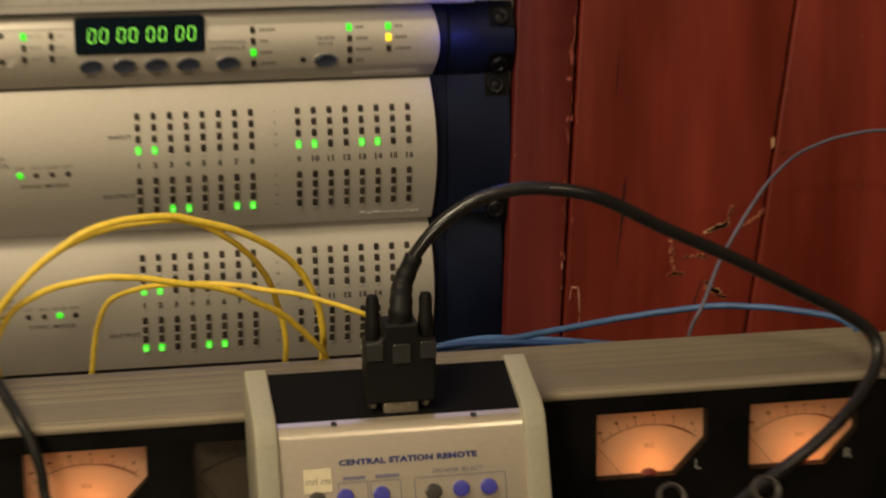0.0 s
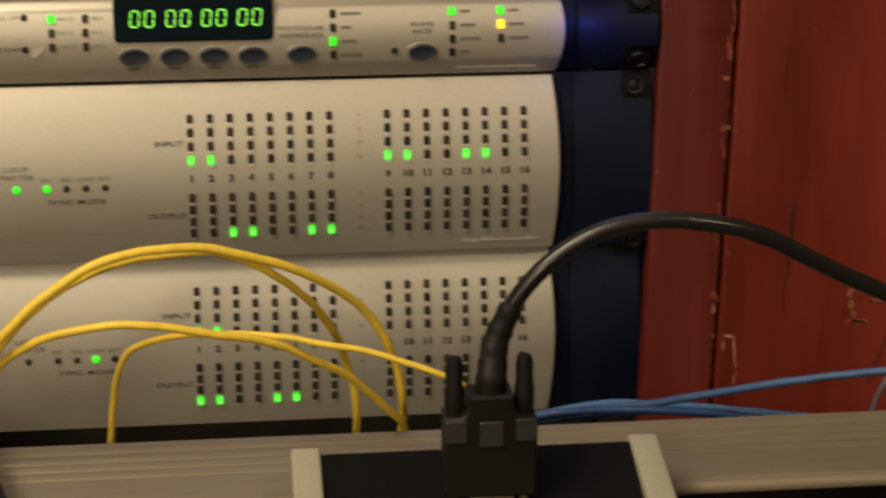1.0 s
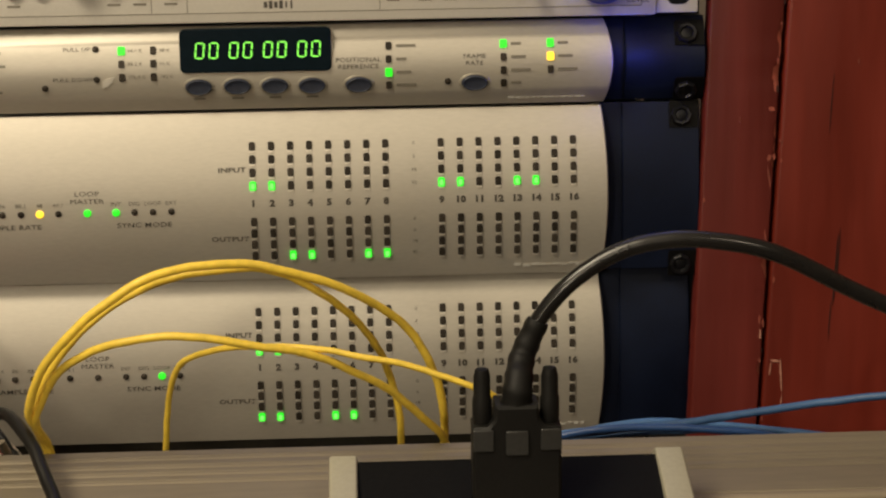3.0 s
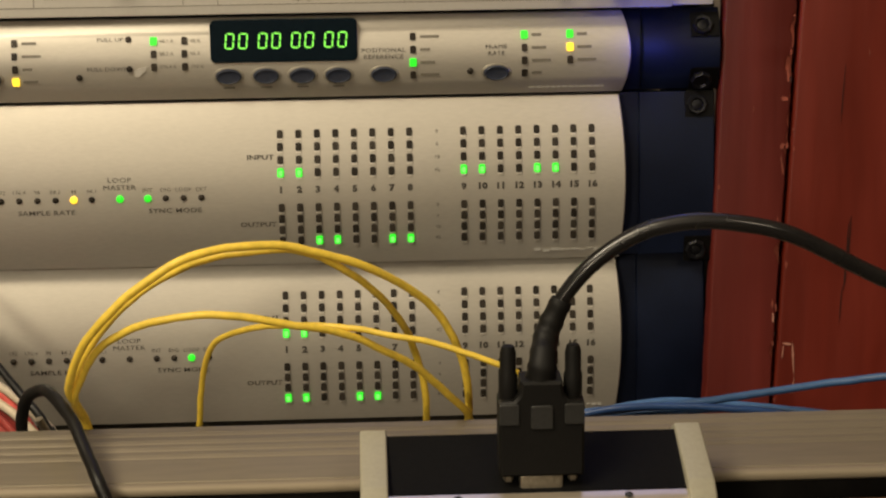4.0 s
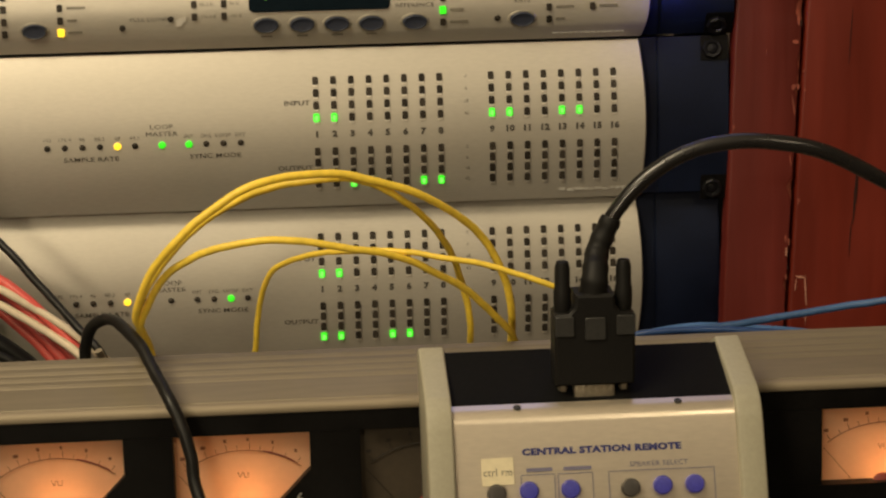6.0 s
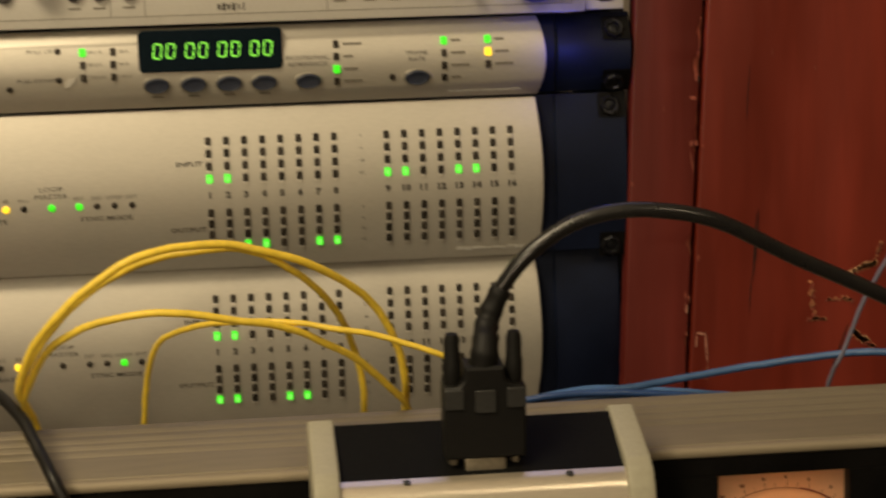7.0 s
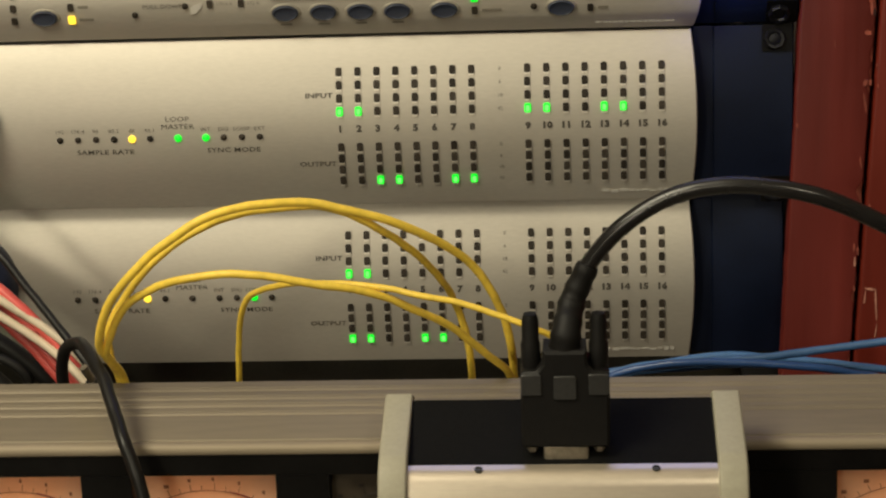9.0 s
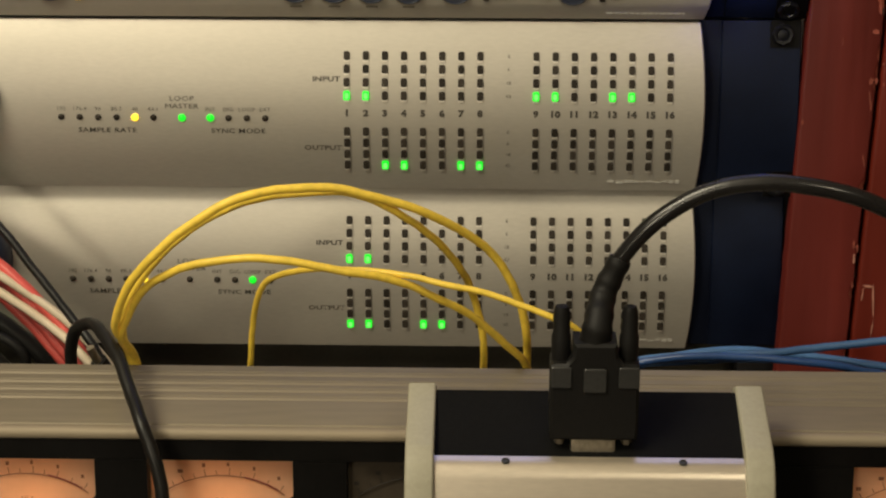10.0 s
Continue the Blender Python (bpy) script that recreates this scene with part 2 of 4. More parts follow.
def plate(outline, depth, bevel=0.0):
    """An outline in (x, z), facing -y, its back at y = 0."""
    bm = bmesh.new()
    a = [bm.verts.new((x, 0, z)) for x, z in outline]
    b = [bm.verts.new((x, -depth, z)) for x, z in outline]
    n = len(outline)
    bm.faces.new(a)
    front = bm.faces.new(b[::-1])
    for i in range(n):
        bm.faces.new((a[i], b[i], b[(i + 1) % n], a[(i + 1) % n]))
    bmesh.ops.recalc_face_normals(bm, faces=bm.faces)
    if bevel:
        bmesh.ops.bevel(bm, geom=list(front.edges), offset=bevel, segments=1, affect="EDGES", profile=0.5)
    return bm


def rounded(w, h, r, seg=3):
    """A rounded rectangle about the origin."""
    pts = []
    for cx, cz, a0 in ((w / 2 - r, h / 2 - r, 0), (-w / 2 + r, h / 2 - r, 90), (-w / 2 + r, -h / 2 + r, 180), (w / 2 - r, -h / 2 + r, 270)):
        for i in range(seg + 1):
            a = radians(a0 + 90 * i / seg)
            pts.append((cx + r * math.cos(a), cz + r * math.sin(a)))
    return pts


def lathe(profile, n=24):
    """Radius and distance towards -y, turned round the y axis."""
    bm = bmesh.new()
    rings = []
    for r, d in profile:
        if r < 1e-6:
            rings.append([bm.verts.new((0, -d, 0))])
        else:
            rings.append([bm.verts.new((r * math.cos(2 * math.pi * i / n), -d, r * math.sin(2 * math.pi * i / n))) for i in range(n)])
    for p, q in zip(rings, rings[1:]):
        for i in range(n):
            j = (i + 1) % n
            if len(p) == 1 and len(q) > 1:
                bm.faces.new((p[0], q[i], q[j]))
            elif len(q) == 1 and len(p) > 1:
                bm.faces.new((p[i], p[j], q[0]))
            elif len(p) > 1:
                bm.faces.new((p[i], p[j], q[j], q[i]))
    return bm


def smooth_path(points, per=10):
    pts = [Vector(p) for p in points]
    pts = [2 * pts[0] - pts[1]] + pts + [2 * pts[-1] - pts[-2]]
    out = []
    for i in range(1, len(pts) - 2):
        a, b, c, d = pts[i - 1:i + 3]
        for k in range(per):
            t = k / per
            out.append(0.5 * (2 * b + (c - a) * t + (2 * a - 5 * b + 4 * c - d) * t * t + (3 * b - a - 3 * c + d) * t ** 3))
    out.append(pts[-2])
    return out


def tube(points, radius, n=12, per=10, wobble=0.0, taper=None, waver=0.0):
    """A round cable along a smooth path; waver: how far the path strays in small kinks."""
    path = smooth_path(points, per)
    if waver:
        path = [p + waver * (noise.noise_vector(p * 55) + 0.5 * noise.noise_vector(p * 140)) for p in path]
    bm = bmesh.new()
    side = Vector((0, 1, 0))
    rings = []
    for i, p in enumerate(path):
        tan = (path[min(i + 1, len(path) - 1)] - path[max(i - 1, 0)]).normalized()
        side = (side - tan * side.dot(tan)).normalized()
        up = tan.cross(side)
        r = radius * (1 + wobble * noise.noise(p * 130))
        if taper:
            r *= taper(i / (len(path) - 1))
        rings.append([bm.verts.new(p + r * (math.cos(2 * math.pi * k / n) * side + math.sin(2 * math.pi * k / n) * up)) for k in range(n)])
    for a, b in zip(rings, rings[1:]):
        for k in range(n):
            bm.faces.new((a[k], a[(k + 1) % n], b[(k + 1) % n], b[k]))
    bm.faces.new(rings[0][::-1])
    bm.faces.new(rings[-1])
    return bm


LETTERS = {}


def lettering(text, size, mat, wide=1.0, align="CENTER", slant=0.0, bold=0.0):
    """Flat built-in type that faces -y, centred at the origin; shared between repeats."""
    key = (text, size, mat.name, wide, align, slant)
    if key in LETTERS:
        return LETTERS[key]
    curve = bpy.data.curves.new("lettering", "FONT")
    curve.body, curve.size, curve.align_x, curve.align_y = text, size, align, "CENTER"
    curve.shear, curve.offset, curve.resolution_u, curve.space_character = slant, bold, 2, 1.05
    ob = new("lettering_source", curve)
    bpy.context.view_layer.update()
    me = bpy.data.meshes.new_from_object(ob.evaluated_get(bpy.context.evaluated_depsgraph_get()))
    bpy.data.objects.remove(ob)
    me.transform(Matrix.Rotation(radians(90), 4, "X") @ Matrix.Diagonal((wide, 1, 1, 1)))
    me.materials.clear()
    me.materials.append(mat)
    LETTERS[key] = me
    return me


def shared(key, bm, mat, smooth=False):
    return mesh_of(bm, key, mat, smooth)


# ---- the room that closes the place ----
FLOOR_Z, DESK_Z = -0.80, -0.05
single("floor", box(-2.2, 2.2, -2.6, 0.9, FLOOR_Z - 0.1, FLOOR_Z), CARPET, "brown carpeted floor of a dim studio", "floor", kind="structure", smooth=False)
single("ceiling", box(-2.2, 2.2, -2.6, 0.9, 1.6, 1.7), CEIL, "cream painted ceiling of the studio", "ceiling", kind="structure", smooth=False)
for nm, b in (("wall_north", (-2.2, 2.2, 0.8, 0.9)), ("wall_south", (-2.2, 2.2, -2.6, -2.5)), ("wall_west", (-2.2, -2.1, -2.5, 0.8)), ("wall_east", (2.1, 2.2, -2.5, 0.8))):
    single(nm, box(*b, FLOOR_Z, 1.6), PLASTER, "plain warm plaster wall of the studio", "wall", kind="structure", smooth=False)

# ---- desk that carries rack and meter bridge ----
desk = thing("desk", (0.1, -0.1, FLOOR_Z), "dark laminate desk that carries the audio gear", "desk")
part("desktop", box(-0.75, 0.95, -0.62, 0.55, DESK_Z - 0.03, DESK_Z, 0.003), DESK, desk)
for x in (-0.7, 0.85):
    for y in (-0.57, 0.45):
        part("leg", box(x, x + 0.05, y, y + 0.05, FLOOR_Z, DESK_Z - 0.03, 0.002), DESK, desk)

# ---- red painted board wall beside the rack ----
BOARD_Y = 0.0065


red_wall = thing("trim", (0.45, 0.03, DESK_Z), "oxblood painted wooden boards with chipped edges beside the rack", "wood panel", kind="structure")


def on_board(x, z, proud=0.0):
    return Matrix.Translation((x, BOARD_Y - proud, z))


def plank(left, right, seed, wear_right):
    """One board with long edges that lean a little; paint is knocked off the right edge in ragged bites. left, right: x at z = 0 and slope."""
    bm = bmesh.new()
    rows = 240
    grid, bites = [], []
    for i in range(rows + 1):
        z = -0.09 + 0.62 * i / rows
        bite = max(0.0, noise.noise((z * 62, seed * 7.3, 0.5)) + 0.5 * noise.noise((z * 190, seed * 3.1, 2.5)) - 0.10) * wear_right
        soft = 0.0003 * noise.noise((z * 120, seed, 4.0))
        e0, e1 = left[0] + left[1] * z + soft, right[0] + right[1] * z + soft - 0.25 * bite
        rim = 0.0007 + bite
        grid.append([bm.verts.new(v) for v in ((e0, 0.012, z), (e0, 0.0012, z), (e0 + 0.0007, 0.0003, z), (e0 + 0.0020, 0, z), (e1 - rim - 0.0012, 0, z), (e1 - rim, 0.0002, z), (e1, 0.0012 + 0.35 * bite, z), (e1, 0.012, z))])
        bites.append(bite)
    for i, (p, q) in enumerate(zip(grid, grid[1:])):
        for k in range(7):
            f = bm.faces.new((p[k], p[k + 1], q[k + 1], q[k]))
            if k == 5 and (bites[i] > 0.0002 or bites[i + 1] > 0.0002):
                f.material_index = 1
    return bm


GAP = 0.0020
EDGE, SEAM_A, SEAM_B, SEAM_C = (0.2279, 0.0405), (0.2650, 0.054), (0.3905, 0.136), (0.640, 0.05)
for i, (p, q, wear) in enumerate(((EDGE, SEAM_A, 0.0052), (SEAM_A, SEAM_B, 0.0012), (SEAM_B, SEAM_C, 0.001), (SEAM_C, (0.9, 0), 0.001))):
    board = part("plank", plank((p[0] + (GAP / 2 if i else 0), p[1]), (q[0] - GAP / 2, q[1]), i, wear), RED if i else RED_DARKER, red_wall, at=on_board(0, 0.0), smooth=True)
    board.data.materials.append(FLAKE)
part("backing", box(0.262, 0.9, 0.0125, 0.03, -0.09, 0.53), SEAM, red_wall, "dark gap behind the boards", at=on_board(0, 0.0), smooth=False)


def chip(w, h, seed):
    rnd = random.Random(seed)
    n = 15
    return plate([(w / 2 * math.cos(2 * math.pi * i / n) * rnd.uniform(0.55, 1.15), h / 2 * math.sin(2 * math.pi * i / n) * rnd.uniform(0.55, 1.15)) for i in range(n)], 0.0004)


def along(seam, z):
    return seam[0] + seam[1] * z


def paint_spot(kind, x, z, w, h, seed, mat, label, turn=0.0):
    part(kind, chip(w, h, seed), mat, red_wall, label, at=on_board(x, z, 0.0001) @ Matrix.Rotation(turn, 4, "Y"), smooth=False)


# a few slivers of paint torn off beside the first joint
FLAKED = "flaked paint showing pale timber"
torn = random.Random(12)
for z, w, h in ((0.1805, 0.0016, 0.010), (0.1680, 0.0042, 0.0030), (0.1425, 0.0030, 0.0040), (0.1320, 0.0012, 0.011), (0.1010, 0.0012, 0.007), (0.0560, 0.0014, 0.005)):
    paint_spot("paint_chip", along(SEAM_A, z) - 0.0030 - 0.3 * w, z, w, h, int(z * 9999), FLAKE, FLAKED, torn.uniform(-0.2, 0.2))
# one bright splinter on the second joint
paint_spot("paint_chip", along(SEAM_B, 0.122) - 0.0016, 0.122, 0.0026, 0.0095, 21, BARE_LIGHT, FLAKED, -0.1)
# old tape marks and torn paint round the cable's fixing point: thin ragged strokes
STROKES = [((0.3375, 0.0600), (0.3385, 0.0500), (0.3395, 0.0410)), ((0.3360, 0.0380), (0.3415, 0.0390), (0.3465, 0.0385)), ((0.3620, 0.0660), (0.3690, 0.0680), (0.3760, 0.0705)), ((0.3740, 0.0700), (0.3770, 0.0760), (0.3790, 0.0815)),
           ((0.3830, 0.0670), (0.3930, 0.0720), (0.4000, 0.0790)), ((0.3620, 0.0320), (0.3660, 0.0270), (0.3700, 0.0250)), ((0.3660, 0.0270), (0.3720, 0.0225), (0.3755, 0.0215)), ((0.3480, 0.0490), (0.3560, 0.0500), (0.3620, 0.0480))]
for i, stroke in enumerate(STROKES):
    pts = smooth_path([(x, 0, z) for x, z in stroke], 7)
    for p in pts:
        bright = 1.0 if i in (2, 5) else 0.62
        paint_spot("paint_chip", p.x + torn.uniform(-0.0008, 0.0008), p.z + torn.uniform(-0.0008, 0.0008), torn.uniform(0.0024, 0.0064) * bright, torn.uniform(0.0018, 0.0042) * bright, torn.randrange(9999), (BARE if torn.random() < 0.6 else FLAKE) if i not in (2, 5) else (BARE_LIGHT if torn.random() < 0.5 else BARE), FLAKED, torn.uniform(-0.9, 0.9))
# pale scratches beside the first joint, near the rail
for x, z, w, h, turn in ((0.0100, 0.0255, 0.0010, 0.018, -0.06), (0.0066, 0.0335, 0.0060, 0.0013, 0.15), (0.0040, 0.0290, 0.0007, 0.008, 0.1), (-0.0026, 0.0480, 0.0014, 0.006, 0.0), (0.0110, 0.0100, 0.0007, 0.010, 0.1)):
    paint_spot("scratch", along(SEAM_A, z) + x, z, w, h, int(z * 9000), PALE, "thin pale scratch", turn)
# hairline cracks; the last, leaning stroke paints the grey cable's shadow
for x, z, w, h in ((0.3045, 0.079, 0.0012, 0.040), (0.3060, 0.088, 0.0007, 0.030), (0.3020, 0.055, 0.0005, 0.020), (0.3010, 0.17, 0.0004, 0.03), (0.3540, 0.020, 0.0007, 0.034)):
    paint_spot("crack", x, z, w, h, int(x * 9999), SEAM, "dark hairline crack and shadow line", 0.35 if x > 0.35 else 0.06)

# small nicks and knots in the paint
nick = random.Random(77)
for i in range(34):
    z = nick.uniform(0.0, 0.24)
    x = along(nick.choice((SEAM_A, SEAM_A, SEAM_B, EDGE)), z) + nick.choice((-0.0020, 0.0020)) + nick.uniform(-0.0008, 0.0008) if i % 4 else nick.uniform(0.24, 0.47)
    if x > along(EDGE, z) + 0.0015:
        paint_spot("nick", x, z, nick.uniform(0.0005, 0.0016), nick.uniform(0.0010, 0.0050), 500 + i, (FLAKE, SEAM, FLAKE)[i % 3], "small nick in the paint")

# ---- rack frame ----
rack = thing("rack_frame", (-0.013, 0.2, DESK_Z), "dark steel equipment rack standing on the desk", "rack")
for x0, x1 in ((-0.258, -0.236), (0.209, 0.2345)):
    part("rail", box(x0, x1, 0.024, 0.05, DESK_Z, 0.40, 0.001), CHASSIS, rack)
part("base", box(-0.258, 0.2285, 0.05, 0.42, DESK_Z, DESK_Z + 0.012, 0.001), CHASSIS, rack)
part("blanking_panel", box(-0.236, 0.209, 0.045, 0.049, DESK_Z + 0.012, -0.008), BLANK, rack)
part("top_panel", box(-0.258, 0.2285, 0.05, 0.42, 0.40, 0.41, 0.001), CHASSIS, rack)
part("blanking_panel", box(-0.236, 0.2085, 0.03, 0.034, 0.2645, 0.398), BLACK, rack)


def face_curve(edge_y, bulge, z0, z1):
    mid, half = (z0 + z1) / 2, (z1 - z0) / 2

    def y_at(z):
        u = (z - mid) / half
        return edge_y - bulge * (1 - u * u)

    def place(x, z, proud=0.0003):
        slope = 2 * bulge * (z - mid) / half ** 2
        turn = Matrix.Rotation(-math.atan(slope), 4, "X")
        return Matrix.Translation((x, y_at(z), z)) @ turn @ Matrix.Translation((0, -proud, 0))
    return y_at, place


def curved_plate(y_at, x0, x1, z0, z1, thick, rows=14, swell=None):
    """A face that bows out towards the viewer; swell(u) moves its two ends."""
    outline = [(z0 + (z1 - z0) * i / rows) for i in range(rows + 1)]
    bm = bmesh.new()
    grid = []
    for z in outline:
        u = 2 * (z - z0) / (z1 - z0) - 1
        s = swell(u) if swell else 0
        y = y_at(z)
        grid.append([bm.verts.new(v) for v in ((x0 - s, y + thick, z), (x0 - s, y + 0.0006, z), (x0 - s + 0.0006, y, z), (x1 + s - 0.0006, y, z), (x1 + s, y + 0.0006, z), (x1 + s, y + thick, z))])
    for a, b in zip(grid, grid[1:]):
        for k in range(5):
            bm.faces.new((a[k], a[k + 1], b[k + 1], b[k]))
    bm.faces.new(grid[0])
    bm.faces.new(grid[-1][::-1])
    return bm


def led_mesh(name, w, h, proud, lens, core=None):
    """A lens in its recess, with a pale strip that paints the highlight on the lower lip of the cut-out and, when lit,
    the hotter middle of the lens.
    """
    bm = plate(rounded(w, h, 0.0008, 2), proud)
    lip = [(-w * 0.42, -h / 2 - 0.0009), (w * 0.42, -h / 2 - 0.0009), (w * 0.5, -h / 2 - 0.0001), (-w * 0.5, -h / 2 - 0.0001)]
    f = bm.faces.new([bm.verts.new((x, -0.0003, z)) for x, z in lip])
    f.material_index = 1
    bm.normal_update()
    if f.normal.y > 0:
        f.normal_flip()
    if core:
        hot = bm.faces.new([bm.verts.new((x * 0.62, -proud - 0.0001, z * 0.66 - h * 0.05)) for x, z in rounded(w, h, 0.0012, 3)])
        hot.material_index = 2
        hot.normal_update()
        if hot.normal.y > 0:
            hot.normal_flip()
    me = bpy.data.meshes.new(name)
    bm.to_mesh(me)
    bm.free()
    for m in (lens, LED_LIP_LIT, core):
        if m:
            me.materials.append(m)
    return me


LED_UP = led_mesh("meter_led", 0.0031, 0.0045, 0.0005, UNLIT)
LED_GREEN = led_mesh("meter_led_lit", 0.0034, 0.0048, 0.0006, GREEN, GREEN_CORE)
DOT = shared("status_led", lathe(((0.0017, 0), (0.0017, 0.0003), (0.0011, 0.0008), (0, 0.0010)), 12), UNLIT, True)
DOT_GREEN = shared("status_led_green", lathe(((0.0020, 0), (0.0020, 0.0004), (0.0012, 0.0009), (0, 0.0011)), 12), GREEN, True)
DOT_AMBER = shared("status_led_amber", lathe(((0.0020, 0), (0.0020, 0.0004), (0.0012, 0.0009), (0, 0.0011)), 12), YELLOW_LED, True)


def bar_of(w, h, mat):
    return shared("print_bar", plate(((-w / 2, -h / 2), (w / 2, -h / 2), (w / 2, h / 2), (-w / 2, h / 2)), 0.00012), mat)


NOTCH = shared("slot", plate(((-0.0068, -0.0072), (0.0085, -0.0072), (0.0085, 0.0068), (-0.0060, 0.0068), (-0.0068, 0.0055)), 0.0006), METER_BLACK)
NUT = shared("square_nut", lathe(((0.0030, 0), (0.0030, 0.0012), (0.0036, 0.0022), (0.0050, 0.0024), (0.0058, 0.0016), (0.0058, 0)), 8), DARK_STEEL, False)
BOLT = shared("rack_screw", lathe(((0.0029, 0), (0.0029, 0.0010), (0.0020, 0.0014), (0, 0.0014)), 14), DARK_STEEL, True)


def ear(root, x0, x1, z0, z1, dy, hump, screws):
    """A dark rack ear: recessed neck beside the faceplate, bowed outer flange, bolts in notches cut into the outer edge."""
    right = x0 > 0
    y_n, _ = face_curve(0.0145 + dy, hump * 0.7, z0, z1)
    y_e, place_e = face_curve(0.0135 + dy, hump, z0, z1)
    xa, xb = (x0, x0 + 0.0125) if right else (x1 - 0.0125, x1)
    fa, fb = (xb - 0.002, x1) if right else (x0, xa + 0.002)
    e = part("rack_ear", curved_plate(y_e, fa, fb, z0 + 0.0004, z1 - 0.0004, 0.008), NAVY, root, "dark navy rack ear")
    part("ear_neck", curved_plate(y_n, xa, xb, z0 + 0.0004, z1 - 0.0004, 0.006), NAVY, e)
    xs = x1 - 0.0092 if right else x0 + 0.0092
    for z in screws:
        flip = Matrix.Identity(4) if right else Matrix.Rotation(math.pi, 4, "Y")
        part("slot", NOTCH, METER_BLACK, e, "black notch", at=place_e(xs, z, 0.0) @ flip)
        part("square_nut", NUT, DARK_STEEL, e, "dark cage nut", at=place_e(xs - 0.0004, z - 0.0008, 0.0006))
        part("rack_screw", BOLT, DARK_STEEL, e, at=place_e(xs - 0.0004, z - 0.0008, 0.0006))
    return e


ROWS_IN, ROWS_OUT = (0.155, 0.1484, 0.1417, 0.1350), (0.1163, 0.1102, 0.1041, 0.0981)
COLS = [0.00975 * i for i in range(8)] + [0.0968 + 0.00975 * i for i in range(8)]


def converter(dz, dy, lit_in, lit_out, amber_dot, green_dots, ring_x, label):
    """A two-unit converter with a bowed silver face, meters and status lights."""
    z0, z1 = 0.0838 + dz, 0.1727 + dz
    root = thing("audio_converter", (-0.013, 0.1 + dy, z0), label, "audio interface", "rack units")
    y_at, place = face_curve(0.006 + dy, 0.0095, z0, z1)
    part("chassis", box(-0.232, 0.206, 0.0245 + dy, 0.36, z0 + 0.002, z1 - 0.002), CHASSIS, root)
    part("faceplate", curved_plate(y_at, -0.2075, 0.1805 + 0.1 * dz * 0.1, z0 + 0.0005, z1 - 0.0005, 0.010, swell=lambda u: 0.0026 * (1 - u * u)), ALU, root, "bowed champagne aluminium faceplate")
    ear(root, 0.1815, 0.2328 + 0.035 * dz, z0, z1, dy, 0.004, [z for z in (0.1660, 0.0870) if z0 < z < z1])
    ear(root, -0.2560, -0.2085, z0, z1, dy, 0.004, [z for z in (0.1660, 0.0870) if z0 < z < z1])
    for c, x in enumerate(COLS):
        for r, z in enumerate(ROWS_IN):
            on = (c + 1, r) in lit_in
            part("meter_led", LED_GREEN if on else LED_UP, UNLIT, root, "glowing green led" if on else "", at=place(x, z + dz))
        for r, z in enumerate(ROWS_OUT):
            on = (c + 1, r) in lit_out
            part("meter_led", LED_GREEN if on else LED_UP, UNLIT, root, "glowing green led" if on else "", at=place(x, z + dz))
        part("numeral", lettering(str(c + 1), 0.0046, INK, 1.14, bold=0.00026), INK, root, at=place(x, 0.1258 + dz))
    for r, z in enumerate(ROWS_IN + ROWS_OUT):
        part("scale_mark", lettering(("0", "6", "18", "42")[r % 4], 0.0027, INK_MID), INK_MID, root, at=place(0.0828, z + dz))
    part("lettering", lettering("INPUT", 0.0036, INK, 1.35, bold=0.00008), INK, root, at=place(-0.0105, 0.1432 + dz))
    part("lettering", lettering("OUTPUT", 0.0035, INK_MID, 1.35, bold=0.00012), INK_MID, root, at=place(-0.0125, 0.1073 + dz))
    xs = [-0.147 + 0.0095 * i for i in range(6)] + [-0.0848] + [-0.0702 + 0.0094 * i for i in range(4)]
    names = ("192", "176.4", "96", "88.2", "48", "44.1", "", "INT", "DIG", "LOOP", "EXT")
    for i, x in enumerate(xs):
        me = DOT_AMBER if i == amber_dot else DOT_GREEN if i in green_dots else DOT
        part("status_led", me, UNLIT, root, "glowing amber led" if i == amber_dot else "glowing green led" if i in green_dots else "", at=place(x, 0.1229 + dz))
        if names[i]:
            part("lettering", lettering(names[i], 0.0029, INK_MID, 1.1), INK_MID, root, at=place(x, 0.1272 + dz))
    part("lettering", lettering("LOOP", 0.0036, INK, 1.3), INK, root, at=place(-0.0848, 0.1327 + dz))
    part("lettering", lettering("MASTER", 0.0036, INK, 1.3), INK, root, at=place(-0.0848, 0.1288 + dz))
    part("lettering", lettering("SAMPLE RATE", 0.0036, INK, 1.33, bold=0.00003), INK, root, at=place(-0.1235, 0.1160 + dz))
    part("lettering", lettering("SYNC MODE", 0.0036, INK, 1.33, bold=0.00003), INK, root, at=place(-0.0560, 0.1160 + dz))
    # worn maker's mark, as broken bars
    rnd = random.Random(5)
    x = 0.1345
    while x < 0.173:
        w = rnd.uniform(0.0015, 0.0045)
        part("worn_mark", bar_of(w, rnd.uniform(0.0007, 0.0019), INK_WHITE), INK_WHITE, root, "worn pale maker's mark", at=place(x + w / 2, 0.0895 + dz + rnd.uniform(-0.0004, 0.0004)))
        x += w + rnd.uniform(0.0003, 0.0012)
    # round navy power boss with a lit ring
    bx, bz = -0.2045, 0.1335 + dz
    by = y_at(bz)
    boss = part("power_boss", lathe(((0.026, -0.004), (0.026, 0.006), (0.0245, 0.011), (0.0205, 0.0145), (0.012, 0.017), (0, 0.018)), 36), BOSS, root, "round domed navy boss", at=Matrix.Translation((bx, by, bz)))
